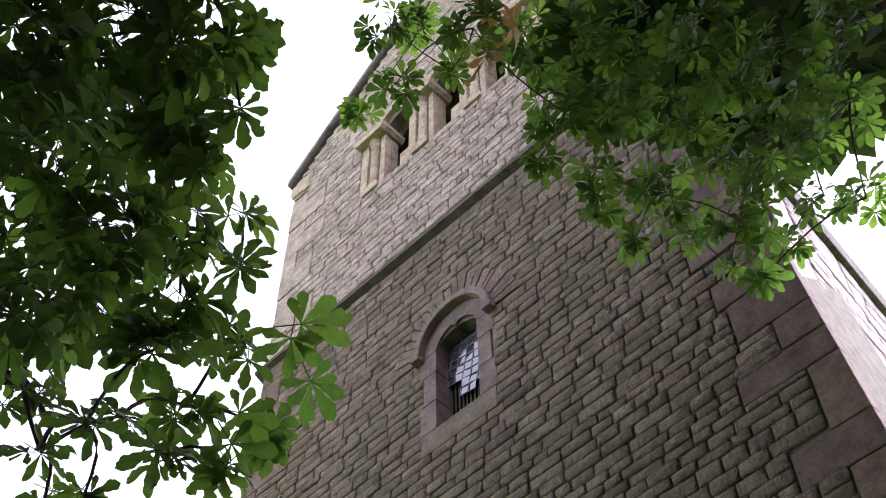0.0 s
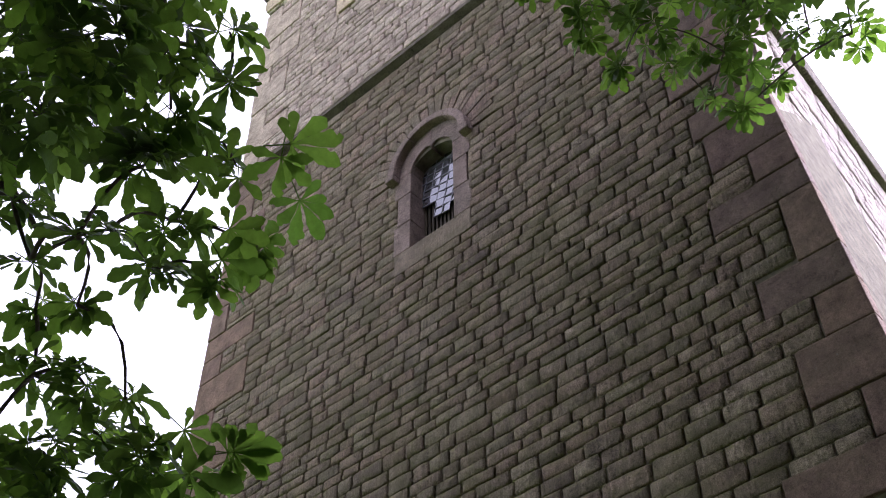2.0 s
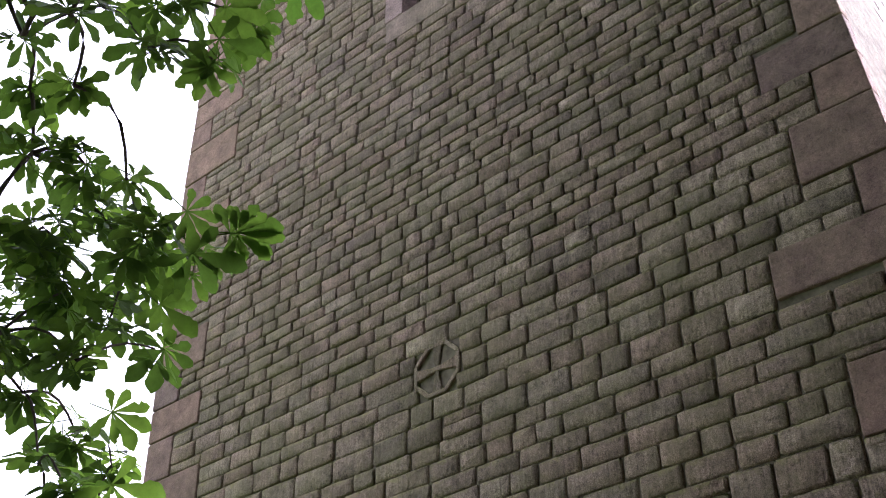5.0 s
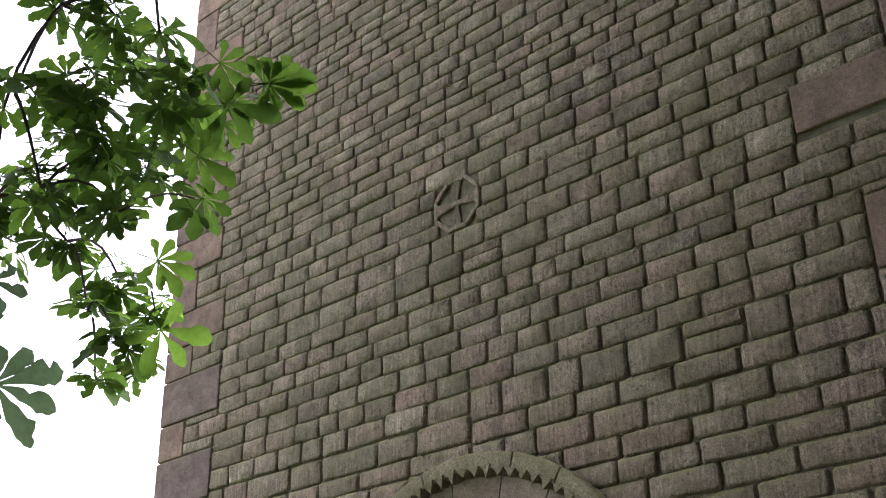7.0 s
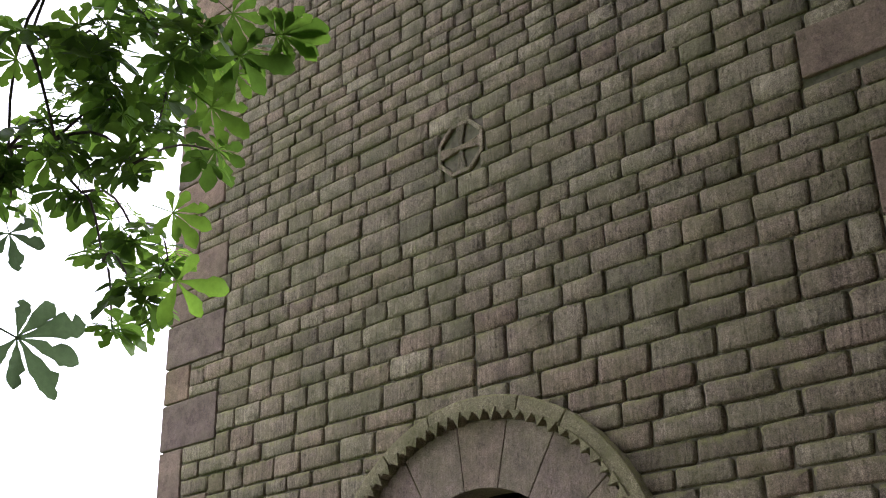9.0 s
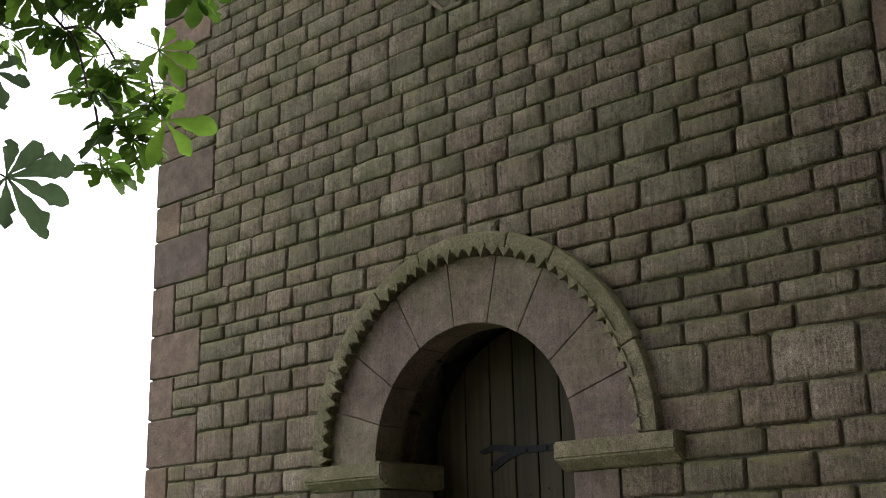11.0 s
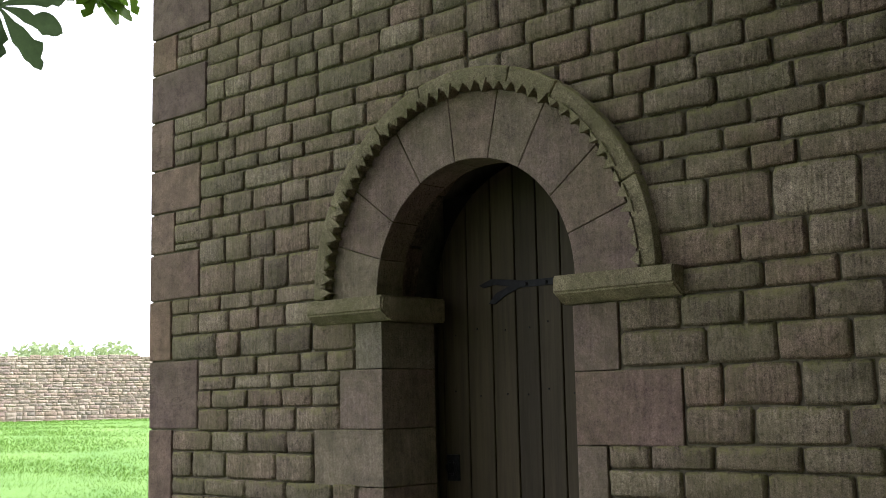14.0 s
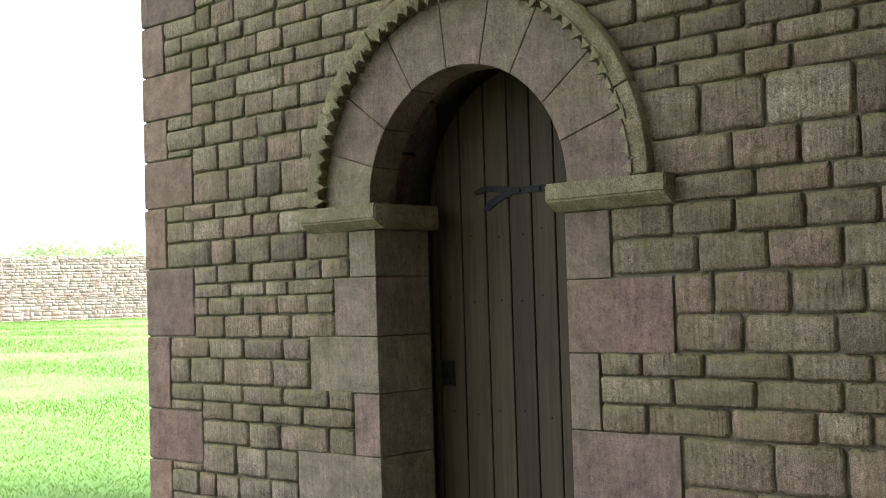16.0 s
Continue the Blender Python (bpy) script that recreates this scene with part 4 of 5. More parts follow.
def chestnut(name, label, root, trunk_top, clumps, seed, leaf_scale, more, shade_clumps, broad):
    rng = random.Random(seed)
    tree = thing(name, label, "tree", root)
    root, trunk_top = Vector(root), Vector(trunk_top)
    pts = [root + (trunk_top - root) * u + Vector((0.1 * math.sin(5 * u), 0.08 * math.sin(7 * u), 0)) for u in (k / 8 for k in range(9))]
    pts += [trunk_top + Vector((0.1, -0.1, 1.2)), trunk_top + Vector((0.0, -0.3, 3.2)), trunk_top + Vector((0.1, -0.5, 5.0))]
    part("trunk", tube([p - root for p in pts], [0.34, 0.26, 0.24, 0.23, 0.22, 0.21, 0.2, 0.19, 0.18, 0.15, 0.09, 0.03], 12), mat_bark, tree, smooth=True)
    # boughs and twigs: every clump of leaves hangs on the nearest one nearer the trunk
    order = sorted(clumps, key=lambda c: (Vector(c[:3]) - trunk_top).length)
    held = [(trunk_top, 0)]
    count = 0
    for x, y, z, r, n in order:
        c = Vector((x, y, z))
        near_pt, depth_ = min(held, key=lambda h: (h[0] - c).length + 0.03 * h[1])
        thick = max(0.0025, (0.03 if depth_ == 0 else 0.008) * 0.88 ** depth_)
        line = twig_points(near_pt, c, rng, 0.04)
        part("branch" if depth_ == 0 else "twig", tube([p - root for p in line], list(np.linspace(thick, max(thick * 0.6, 0.002), len(line))), 6), mat_bark, tree, smooth=True)
        held.append((c, depth_ + 1))
        for k in range(round(n * more)):
            while True:
                d = Vector((rng.uniform(-1, 1), rng.uniform(-1, 1), rng.uniform(-1, 1)))
                if 0.05 < d.length < 1:
                    break
            p = c + d * r * 1.0
            out = (p - c)
            yaw = math.atan2(out.y, out.x) + rng.uniform(-0.7, 0.7)
            tilt = rng.uniform(-0.15, 0.75)
            s = leaf_scale * rng.uniform(0.7, 1.15)
            m = Matrix.Translation(p - root) @ Matrix.Rotation(yaw, 4, "Z") @ Matrix.Rotation(tilt, 4, "Y") @ Matrix.Rotation(rng.uniform(-0.6, 0.6), 4, "X") @ Matrix.Diagonal((s, s, s, 1))
            piece("leaf", LEAVES[rng.randrange(len(LEAVES))], tree, m)
            count += 1
    # added crown clumps, mostly out of view, that shade the tower front
    verts, faces = [], []
    for cx, cy, cz, r, n in shade_clumps:
        bough = twig_points(pts[-2], (cx, cy, cz), rng, 0.2)
        part("branch", tube([p - root for p in bough], list(np.linspace(0.06, 0.012, len(bough))), 6), mat_bark, tree, smooth=True)
        for k in range(n):
            d = Vector((rng.gauss(0, 1), rng.gauss(0, 1), rng.gauss(0, 1))).normalized() * r * rng.random() ** 0.4
            p = Vector((cx, cy, cz)) + Vector((d.x, d.y, d.z * 0.7))
            turn = Matrix.Translation(p - root) @ Matrix.Rotation(rng.uniform(0, 6.28), 4, "Z") @ Matrix.Rotation(rng.uniform(-0.2, 0.8), 4, "Y")
            for j in range(5):
                a = (j - 2) * 0.8
                o = len(verts)
                for u, w in ((0.0, 0.0), (0.13 * broad, 0.05 * broad), (0.2 * broad, 0.0), (0.13 * broad, -0.05 * broad)):
                    verts.append(tuple(turn @ Vector((u * math.cos(a) - w * math.sin(a), u * math.sin(a) + w * math.cos(a), -0.5 * u * u))))
                faces.append((o, o + 1, o + 2, o + 3))
    if verts:
        tagged(from_arrays("crown", verts, faces, mat_leaf_rest, tree), kind="stuff")
    return tree


# leaf clumps added to block skylight; a few on the right also show
SHADE_CROWN_LEFT = [(0.0, -5.2, 5.0, 1.0, 500), (-1.2, -5.2, 6.2, 1.1, 550), (-2.4, -5.6, 5.0, 1.1, 500), (0.2, -5.0, 7.4, 1.1, 550), (-1.5, -5.4, 8.2, 1.2, 550), (-3.0, -6.0, 7.0, 1.2, 500), (1, -5.2, 7.5, 1.1, 900), (2.2, -4.7, 9, 0.9, 700), (1.6, -6.2, 3.4, 1.1, 700)]
SHADE_CROWN_RIGHT = [(2.8, -0.8, 6.9, 0.4, 110), (3.15, -0.7, 7.05, 0.45, 130), (2.65, -1.15, 6.95, 0.4, 110), (2.25, -1.05, 7.7, 0.4, 90), (3.5, -1.2, 7.0, 0.5, 150), (3.75, -1.35, 7.05, 0.5, 190), (4.15, -1.05, 6.75, 0.5, 190), (4.3, -0.9, 6.2, 0.45, 150), (3.35, -1.6, 7.3, 0.45, 140), (3.0, -3.5, 8.3, 1.0, 800), (4.0, -2.9, 8.6, 1.1, 800), (2.7, -4.7, 8.0, 1.1, 800), (4.6, -4.1, 8.4, 1.2, 800), (4.4, -5.4, 4.4, 1.1, 700), (3.3, -1.25, 6.6, 0.35, 60), (6.2, -0.6, 2.0, 1.0, 500), (6.7, -0.3, 3.9, 1.1, 500), (8.6, 0.6, 2.0, 1.4, 600), (4.9, -2.7, 7.0, 1.1, 1000), (5.5, -2.3, 4.6, 1.0, 800), (5.7, -4.2, 4.2, 1.2, 800), (4.4, -4.4, 6.6, 1.3, 700), (3.4, -5.4, 6.0, 1.3, 600), (5.5, -1.3, 7.9, 1.2, 600), (6.2, -2.0, 6.4, 1.3, 700), (8.0, -0.6, 3.4, 1.5, 700), (8.2, -3.2, 1.9, 1.6, 800), (9.2, -1.2, 2.2, 1.5, 600), (7.4, -5.8, 2.2, 1.7, 800), (7.2, -2.2, 3.0, 1.5, 700), (6.8, -4.4, 2.8, 1.6, 700), (6.6, -3.2, 5.2, 1.6, 800), (8.4, -1.2, 5.0, 1.6, 600), (5.6, -6.0, 5.4, 1.6, 600), (6.4, -1.6, 8.4, 1.4, 420), (5.0, -2.4, 9.2, 1.3, 380), (6.8, -3.6, 7.2, 1.5, 420), (5.2, -5.0, 8.6, 1.6, 480), (7.6, 0.3, 7.0, 1.3, 360), (3.2, -6.2, 7.8, 1.6, 460), (5.5, -3.0, 10.5, 1.8, 1500), (7.5, -1.5, 9.8, 1.8, 1300), (5.5, -6.0, 10.8, 2.0, 1300), (8.0, -4.5, 9.2, 2.0, 1300), (3.4, -5.8, 10.6, 1.8, 1200), (6.2, -1.0, 10.8, 1.5, 900), (4.6, -2.2, 11.0, 1.2, 700), (3.2, -4.2, 10.2, 1.3, 800), (9.5, -1.5, 7.5, 2.0, 1100), (4.3, -1.7, 4.6, 0.7, 600), (4.5, -1.9, 5.8, 0.7, 600), (4.5, -1.4, 3.4, 0.7, 500), (4.2, -2.4, 6.6, 0.7, 600), (4.6, -2.3, 5, 0.8, 700), (2.6, -5.2, 5, 1, 900), (3.2, -5.1, 3.8, 0.8, 600), (2.2, -5.1, 6.6, 1, 900), (1.6, -5.6, 4.6, 1, 700), (4.9, -3.4, 3.4, 1, 800), (3.9, -4.6, 5.2, 0.9, 800), (3.2, -4.2, 6.4, 0.8, 700), (1.6, -5.2, 8.4, 1.2, 800), (3.3, -5.6, 2.2, 0.9, 500), (5.2, -2.6, 2.6, 0.9, 600)]
left_tree = chestnut("horse_chestnut", "horse chestnut with drooping hand-shaped green leaves beside the path", (-0.4, -5.6, 0), (-0.3, -5.3, 4.1), LEFT_HIGH + LEFT_EDGE + LEFT_LOW + LEFT_TIP, 301, 0.50, 2.7, SHADE_CROWN_LEFT, 1.4)
right_tree = chestnut("horse_chestnut", "horse chestnut reaching over the tower, a few leaves turned brown", (6.3, -1.3, 0), (6.1, -1.2, 4.8), RIGHT_IN + RIGHT_OUT, 302, 0.52, 3.6, SHADE_CROWN_RIGHT, 1.5)
for k, (x, y, z) in enumerate(BROWN_AT):
    m = Matrix.Translation(Vector((x, y, z)) - right_tree.location) @ pose(0, 0, 0, 20 * k, 70, 40 + 70 * k) @ Matrix.Scale(0.78, 4)
    tagged(piece("leaf", BROWN[k % 2], right_tree, m), "withered orange-brown leaf")

# leaves that stand out singly at the edge of the crown
for k, (x, y, z, rx, ry, rz, size) in enumerate(LEAF_AT):
    piece("leaf", (LIT_LEAVES if k < 3 else DULL_LEAVES if k in (11, 12) else LEAVES)[k % 3], left_tree, Matrix.Translation(-left_tree.location) @ pose(x, y, z, rx, ry, rz) @ Matrix.Scale(size, 4))

# unseen chestnuts added to close the place behind the path and block its light
UNSEEN_TREES = [((2.2, -10.2, 0), [(3.4, -8.8, 3.2, 1.7, 800), (2.4, -8.6, 5.6, 1.8, 900), (4.4, -9.0, 6.2, 1.7, 800), (2.6, -9.0, 8.2, 1.6, 600), (2.2, -8.4, 1.4, 1.3, 500)]),
          ((7.4, -8.2, 0), [(6.2, -7.2, 2.4, 1.6, 800), (7.8, -6.4, 4.0, 1.7, 800), (6.4, -7.4, 5.0, 1.7, 800), (8.6, -5.0, 6.0, 1.6, 700), (6.6, -6.8, 7.4, 1.7, 700), (9.0, -4.2, 2.6, 1.6, 700), (9.6, -2.6, 4.6, 1.6, 700)])]
for k, (root, shade_clumps) in enumerate(UNSEEN_TREES):
    chestnut("horse_chestnut", "large unseen horse chestnut added behind the path to block skylight", root, (root[0], root[1], 4.4), [], 310 + k, 1.0, 1.0, shade_clumps, 1.6)

# ---------------------------------------------------------------- far trees behind the field wall
def far_tree(x, y, height, wide, seed):
    r = random.Random(seed)
    z0 = ground_z(x, y)
    t = thing("field_tree", "rounded green tree far behind the field wall, paled for haze", "tree", (x, y, z0), group="far trees")
    part("trunk", tube([(0, 0, 0), (0.1, 0, height * 0.35), (0, 0.1, height * 0.7)], [0.3, 0.22, 0.08], 8), mat_bark, t)
    verts, faces = [], []
    lobes = [(r.uniform(-0.6, 0.6) * wide, r.uniform(-0.6, 0.6) * wide, height * r.uniform(0.5, 0.84), r.uniform(0.3, 0.45) * wide) for _ in range(9)]
    for lx, ly, lz, lr in lobes:
        part("limb", tube([(0, 0, height * 0.35), (lx * 0.5, ly * 0.5, (lz + height * 0.35) / 2), (lx, ly, lz)], [0.1, 0.06, 0.02], 5), mat_bark, t)
        for k in range(420):
            d = Vector((r.gauss(0, 1), r.gauss(0, 1), r.gauss(0, 1))).normalized() * lr * r.random() ** 0.35
            u = Vector((r.gauss(0, 1), r.gauss(0, 1), r.gauss(0, 1))).normalized() * r.uniform(0.11, 0.22)
            w = u.orthogonal().normalized() * r.uniform(0.09, 0.16)
            p = Vector((lx, ly, lz)) + Vector((d.x, d.y, 0.75 * d.z))
            o = len(verts)
            verts += [tuple(p + u), tuple(p + w), tuple(p - u), tuple(p - w)]
            faces.append((o, o + 1, o + 2, o + 3))
    tagged(from_arrays("crown", verts, faces, mat_hazed_leaf, t), kind="stuff")


tr = random.Random(401)
for k in range(14):
    a = FIELD_AT + FIELD_WAY * (-26 + 3.8 * k + tr.uniform(-1.2, 1.2)) * 1.9 + SIDE * tr.uniform(30, 42)
    far_tree(a.x, a.y, tr.uniform(3.6, 4.8), tr.uniform(3.6, 5.0), 410 + k)

# ---------------------------------------------------------------- grass
def make_grass():
    r = np.random.RandomState(7)
    n = 190000
    s = 8.0 + 27.0 * r.rand(n) ** 1.3
    w = r.uniform(-0.45, 0.22, n) * s
    x, y = 3.5 + s * SIDE.x + w * 0.49, -3.86 + s * SIDE.y + w * 0.87
    keep = ~((x > LEFT - 0.05) & (y > -0.05))
    x, y, s = x[keep], y[keep], s[keep]
    n = len(x)
    verts = np.zeros((n, 3, 3))
    a, h = r.uniform(0, 6.28, n), r.uniform(0.02, 0.05, n)
    z = np.array([ground_z(p, q) for p, q in zip(x, y)]) - 0.01
    wide = 0.004 + 0.0003 * s
    for k, side in ((0, -1), (1, 1)):
        verts[:, k] = np.stack([x + side * wide * np.cos(a), y + side * wide * np.sin(a), z], 1)
    verts[:, 2] = np.stack([x + r.uniform(-0.05, 0.05, n), y + r.uniform(-0.05, 0.05, n), z + h], 1)
    ob = from_arrays("grass", verts.reshape(-1, 3).tolist(), np.arange(3 * n).reshape(-1, 3).tolist(), mat_blade)
    return tagged(ob, "short bright green churchyard grass", "grass", kind="stuff")


make_grass()


# ---------------------------------------------------------------- masonry of the tower's front
QUOIN_L = [(0.94, 1.23, -1.972), (1.23, 1.646, -2.265), (1.646, 2.035, -2.03), (2.035, 2.385, -2.28), (2.385, 2.66, -2.02), (2.66, 2.9, -2.253), (2.9, 3.16, -2.01), (3.16, 3.456, -2.27)]
QUOIN_R = [(4.24, 4.47, 1.776), (4.47, 4.72, 2.2), (4.72, 5.03, 1.975), (5.03, 5.265, 2.127), (5.265, 5.495, 1.89), (5.495, 5.91, 2.11), (5.91, 6.1, 1.75), (6.1, 6.32, 2.03), (6.32, 6.62, 1.82)]
qr = random.Random(77)


def extend_quoins(known, side, z_low, z_high):
    out = list(known)
    z, wide = known[0][0], True
    while z > z_low + 0.1:
        h = min(qr.uniform(0.27, 0.4), z - z_low)
        wide = not wide if z != known[0][0] else False
        out.append((z - h, z, ((left_edge if side < 0 else right_edge)(z) - side * (qr.uniform(0.45, 0.55) if wide else qr.uniform(0.2, 0.27)))))
        z -= h
    z, wide = known[-1][1], True
    while z < z_high - 0.1:
        h = min(qr.uniform(0.2, 0.36), z_high - z)
        out.append((z, z + h, ((left_edge if side < 0 else right_edge)(z) - side * (qr.uniform(0.45, 0.58) if wide else qr.uniform(0.2, 0.27)))))
        z, wide = z + h, not wide
    return sorted(out)


quoins_l = extend_quoins(QUOIN_L, -1, 0.0, 12.2)
quoins_r = extend_quoins(QUOIN_R, 1, 0.0, 12.2)
for rows, s in ((quoins_l, -1), (quoins_r, 1)):
    for z0, z1, x in rows:
        a, b = z0 + 0.004, z1 - 0.004
        o = [(left_edge(a), a), (x - 0.005, a), (x - 0.005, b), (left_edge(b), b)] if s < 0 else [(x + 0.005, a), (right_edge(a), a), (right_edge(b), b), (x + 0.005, b)]
        part("quoin", prism(o, -0.010 + qr.uniform(-0.004, 0.004), 0.42 if s < 0 else 0.07, 0.010), mat_quoin if z0 < 9.5 else mat_upper_quoin, front, "large squared reddish corner stone" if z0 == quoins_l[0][0] else "")


for k, (z0, z1, x) in enumerate(q for q in quoins_r if q[1] < EAVES):
    part("return_quoin", box(-0.08, 0.004, 0.005, 0.352, z0 + 0.004, z1 - 0.004, 0.008), mat_sunlit_quoin, nave)


def circle_gap(cx, cz, r, z):
    d = r * r - (z - cz) ** 2
    return [(cx - math.sqrt(d), cx + math.sqrt(d))] if d > 0 else []


def holes(z0, z1):
    zm, out = (z0 + z1) / 2, []
    for rows, s in ((quoins_l, -1), (quoins_r, 1)):
        xs = [x for a, b, x in rows if min(b, z1) - max(a, z0) > 0.02]
        if xs:
            out.append((LEFT, max(xs)) if s < 0 else (min(xs), 3.0))
    if zm > SPRING:
        out += circle_gap(0, SPRING, 0.93, zm)
    else:
        out.append((max([-0.55] if not [1 for a, b, x in JAMB_L if a < z1 and b > z0] else [-9] + [-0.55]), 0.55))
        xl = [x for a, b, x in JAMB_L if min(b, z1) - max(a, z0) > 0.02] or [-0.95]
        xr = [x for a, b, x in JAMB_R if min(b, z1) - max(a, z0) > 0.02] or [1.0]
        out += [(min(xl), 0.0), (0.0, max(xr))]
    out += circle_gap(-0.051, 4.612, 0.166, zm)
    if 7.09 < zm < 8.05:
        out.append((WX - 0.32, WX + 0.32))
    if zm >= 8.05:
        out += circle_gap(WX, 8.04, 0.585, zm)
    if SILL < zm < CAP + 0.1:
        out.append((-1.33, 0.99))
    for cx in BELL:
        if zm >= CAP + 0.1:
            out += circle_gap(cx, CAP + 0.10, 0.36, zm)
    if zm > 12.3:
        w = (APEX[1] - 0.1 - zm) / SLOPE
        out += [(-9, APEX[0] - w), (APEX[0] + w, 9)]
    return out


def fillers(rows, side, z0, z1):
    """Small stones between a course and those corner stones that reach in less far than others beside the same course."""
    over = [(max(a, z0), min(b, z1), x) for a, b, x in rows if min(b, z1) - max(a, z0) > 0.019]
    if len(over) < 2:
        return []
    edge = max(x * -side for _, _, x in over) * -side
    return [(min(x, edge) + 0.005, max(x, edge) - 0.005, a + 0.005, b - 0.005) for a, b, x in over if abs(x - edge) > 0.04 and b - a > 0.035]


def trimmed(rows):
    return [q for q in rows if q[1] - q[0] > 0.03 and q[3] - q[2] > 0.03]


def clip_holes(r0, r1):
    return lambda z0, z1: [(max(a, r0), min(b, r1)) for a, b in holes(z0, z1) if b > r0 and a < r1]


# courses beside the door, top down: the foot of each and its upright joints
STONES_LEFT_HIGH = [
    (3.352, [-1.97, -1.83, -1.62]),
    (3.256, [-2.10, -1.76, -1.55, -1.28, -1.04]),
    (3.137, [-1.86, -1.70, -1.43, -1.22, -0.92]),
    (3.055, [-1.80, -1.50, -1.32, -1.13]),
    (2.939, [-1.62, -1.22, -0.91]),
    (2.819, [-2.08, -1.81, -1.55, -1.31, -1.10]),
    (2.701, [-1.91, -1.66, -1.44, -1.22]),
    (2.557, [-1.78, -1.57, -1.37]),
    (2.381, [-1.70, -1.46, -1.26]),
    (2.293, [-2.11, -1.83, -1.56, -1.36]),
    (2.175, [-2.02, -1.75, -1.50, -1.28]),
]
STONES_LEFT_LOW = [
    (2.034, [-1.86, -1.66, -1.36, -1.08]),
    (1.935, [-1.81, -1.52, -1.17, -0.97]),
    (1.859, [-1.70, -1.41, -1.23]),
    (1.759, [-1.90, -1.60, -1.31, -1.08]),
    (1.637, [-1.76, -1.45, -1.21]),
    (1.525, [-1.90, -1.60, -1.27]),
    (1.382, [-2.08, -1.78, -1.36]),
    (1.286, [-1.96, -1.61, -1.28, -0.93]),
    (1.190, [-2.10, -1.70, -1.45, -1.13]),
    (1.058, [-1.57, -1.31, -0.94]),
    (0.898, [-1.68, -1.43]),
]
STONES_RIGHT = [
    (2.892, [0.93]),
    (2.792, [1.12, 1.40, 1.69]),
    (2.704, [1.01, 1.28, 1.52, 1.83]),
    (2.607, [1.11, 1.39, 1.58]),
    (2.411, [1.20, 1.47, 1.81]),
    (2.265, [1.33, 1.60, 1.82]),
    (2.162, [1.42, 1.71]),
    (2.035, [1.06, 1.33, 1.61, 1.88]),
    (1.889, [1.17, 1.46, 1.74]),
    (1.728, [1.23, 1.54, 1.82]),
    (1.582, [1.35, 1.71]),
    (1.486, [0.90, 1.18, 1.53, 1.83]),
    (1.375, [1.04, 1.39, 1.72]),
    (1.261, [0.92, 1.28, 1.62, 1.82]),
    (1.071, [1.45, 1.72]),
]


def known_courses(z_top, rows, x0, x1, seed, joint=0.006):
    r = random.Random(seed)
    out, top = [], z_top
    for foot, cuts in rows:
        xs, runs = x0, []
        for a, b in sorted(clip_holes(x0, x1)(foot, top)):
            if a > xs:
                runs.append((xs, a))
            xs = max(xs, b)
        if xs < x1:
            runs.append((xs, x1))
        for a, b in runs:
            ends = [a] + [c for c in cuts if a + 0.05 < c < b - 0.05] + [b]
            for c, d in zip(ends, ends[1:]):
                n = max(1, round((d - c) / 0.3)) if d - c > 0.46 else 1
                mids = [c + (d - c) * (k + (r.uniform(-0.15, 0.15) if 0 < k < n else 0)) / n for k in range(n + 1)]
                out += [(e + joint * 0.75, f - joint * 0.75, foot + joint / 2, top - joint / 2) for e, f in zip(mids, mids[1:])]
        top = foot
    return out


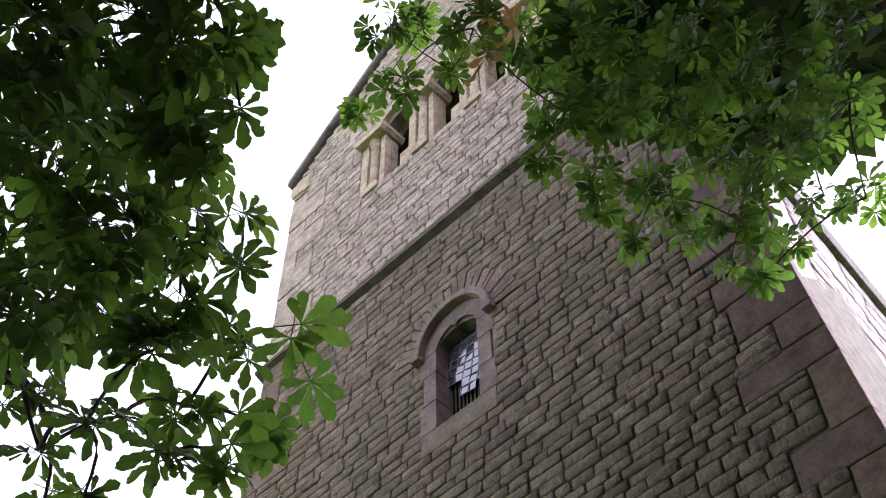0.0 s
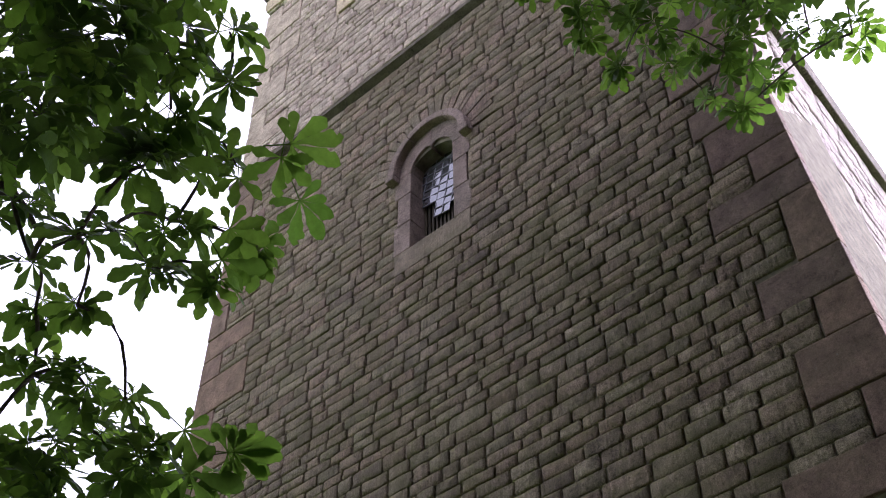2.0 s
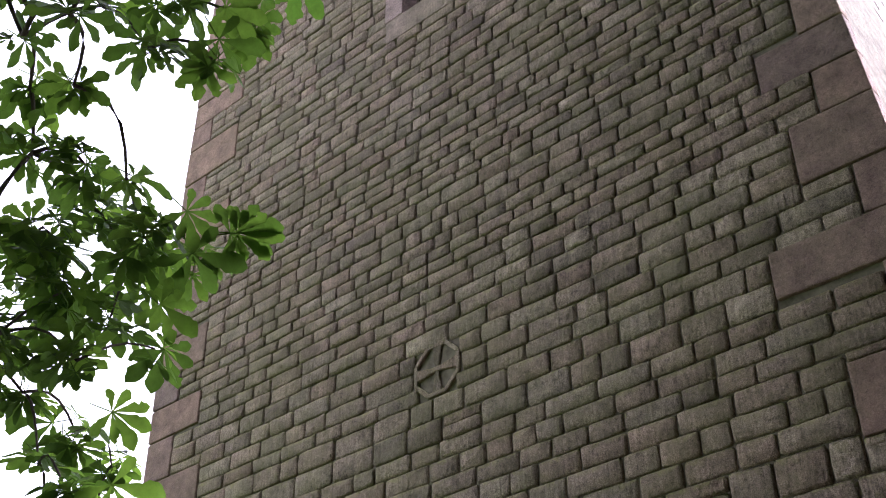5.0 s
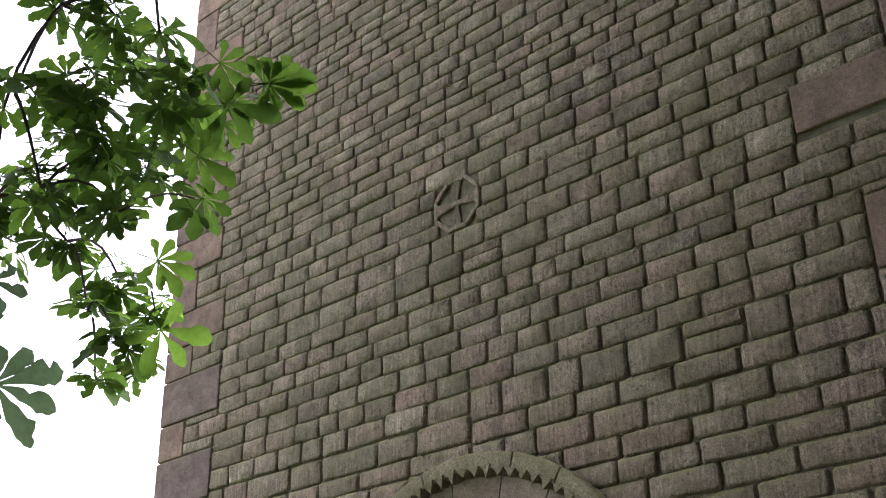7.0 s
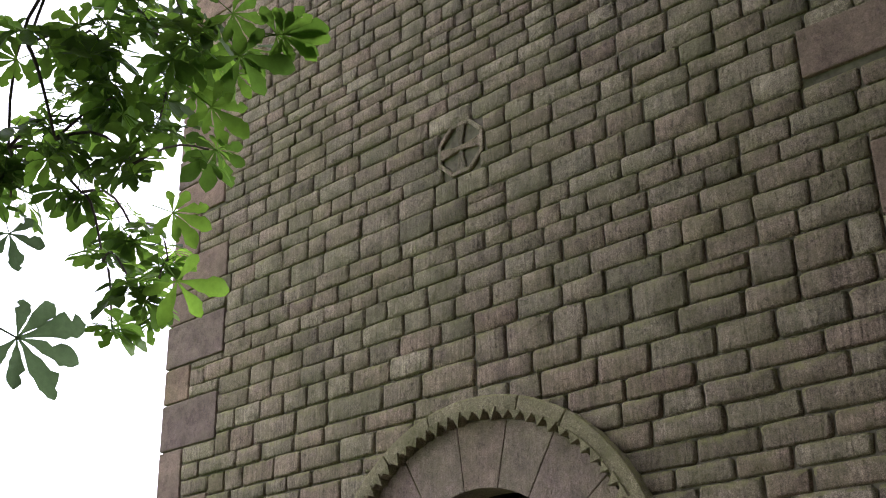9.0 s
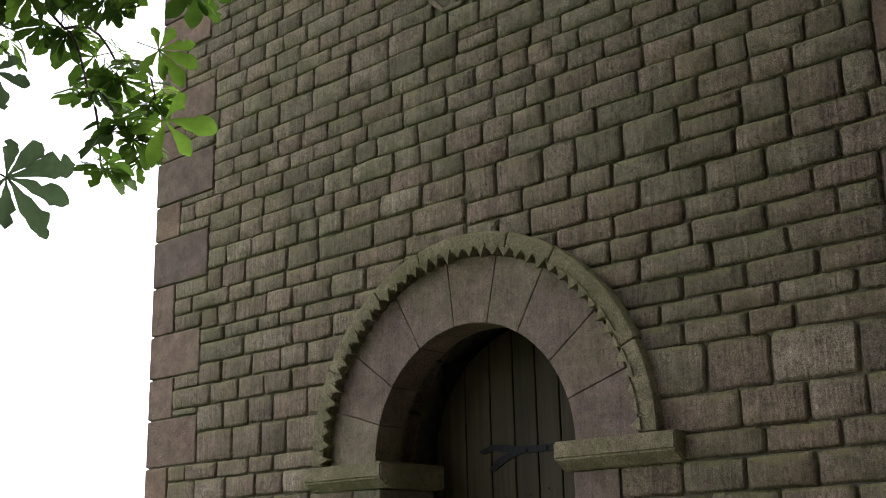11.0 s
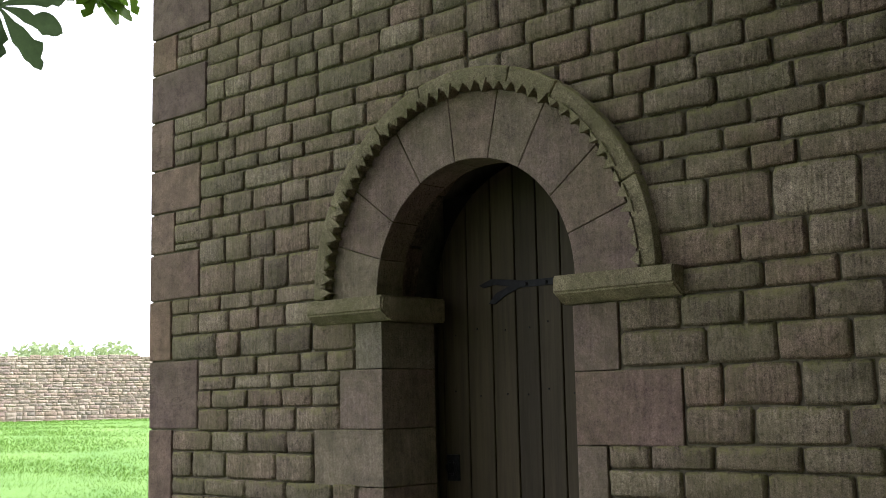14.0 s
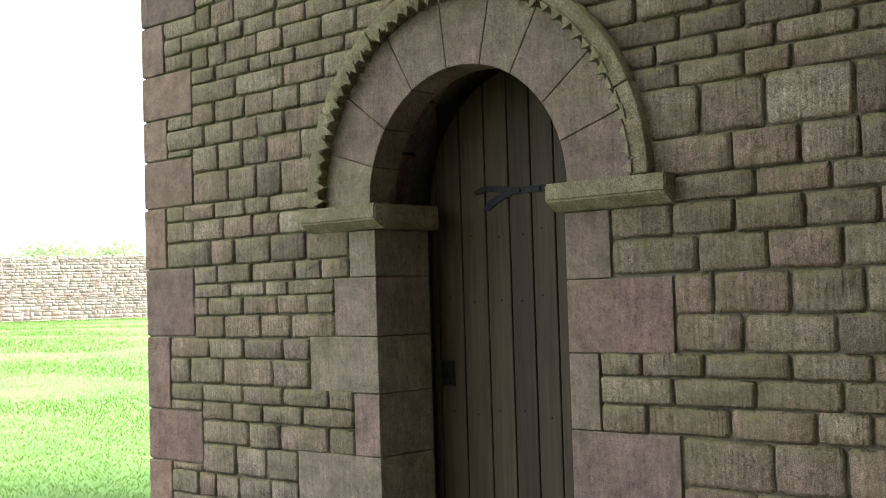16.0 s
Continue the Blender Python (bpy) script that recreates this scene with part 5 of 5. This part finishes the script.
low_left = courses(LEFT, -0.3, 0.0, 0.898, 0.08, 0.125, 0.14, 0.30, 81, 0.006, clip_holes(LEFT, -0.3))
low_left += known_courses(3.483, STONES_LEFT_HIGH + STONES_LEFT_LOW, LEFT, 0.0, 86)
low_left += courses(LEFT, 0.0, 3.483, 3.6, 0.1, 0.125, 0.14, 0.30, 87, 0.006, clip_holes(LEFT, 0.0))
low_right = courses(0.3, 2.5, 0.0, 1.071, 0.095, 0.155, 0.17, 0.36, 82, 0.006, clip_holes(0.3, 2.5))
low_right += known_courses(3.001, STONES_RIGHT, 0.0, 2.5, 88)
low_right += courses(0.0, 2.5, 3.001, 3.6, 0.10, 0.13, 0.17, 0.34, 89, 0.006, clip_holes(0.0, 2.5))
middle = courses(LEFT, 2.5, 3.6, 5.2, 0.085, 0.13, 0.14, 0.30, 83, 0.006, clip_holes(LEFT, 2.5))
middle += courses(LEFT, 2.4, 5.2, 9.44, 0.066, 0.105, 0.11, 0.28, 85, 0.006, clip_holes(LEFT, 2.4))
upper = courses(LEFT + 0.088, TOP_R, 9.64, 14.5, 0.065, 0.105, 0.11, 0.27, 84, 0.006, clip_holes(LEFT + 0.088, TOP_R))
for block in (low_left, low_right, middle, upper):
    for z0, z1 in sorted({(round(q[2], 4), round(q[3], 4)) for q in block}):
        if block is not low_right:
            block.extend(fillers(quoins_l, -1, z0 - 0.006, z1 + 0.006))
        if block is not low_left:
            block.extend(fillers(quoins_r, 1, z0 - 0.006, z1 + 0.006))
        if block is low_left:
            block.extend(fillers(JAMB_L, 1, z0 - 0.006, z1 + 0.006))
        if block is low_right:
            block.extend(fillers(JAMB_R, -1, z0 - 0.006, z1 + 0.006))
low = [q for q in trimmed(low_left + low_right) if q[2] > 0.75]
near = sorted(low + [q for q in trimmed(middle) if q[2] < 3.1], key=lambda q: abs(q[2] - 1.9))[:300]
chosen = set(near)
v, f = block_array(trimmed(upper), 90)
tagged(from_arrays("upper_masonry", v, f, mat_rubble_lit, front, smooth=True), kind="stuff")
rest = [q for q in trimmed(low_left + low_right + middle) if q not in chosen]
v, f = block_array(rest, 91)
tagged(from_arrays("masonry", v, f, mat_rubble_rest, front, smooth=True), kind="stuff")
unit_meshes = []
for k, (v, f) in enumerate(UNITS):
    me = bpy.data.meshes.new("stone")
    me.from_pydata(v, [], f)
    me.materials.append(mat_rubble)
    me.shade_smooth()
    unit_meshes.append(me)
sr = random.Random(92)
for x0, x1, z0, z1 in near:
    piece("stone", unit_meshes[sr.randrange(20)], front, Matrix.Translation((x0, sr.uniform(-0.006, 0.004), z0)) @ Matrix.Diagonal((x1 - x0, 1, z1 - z0, 1)))
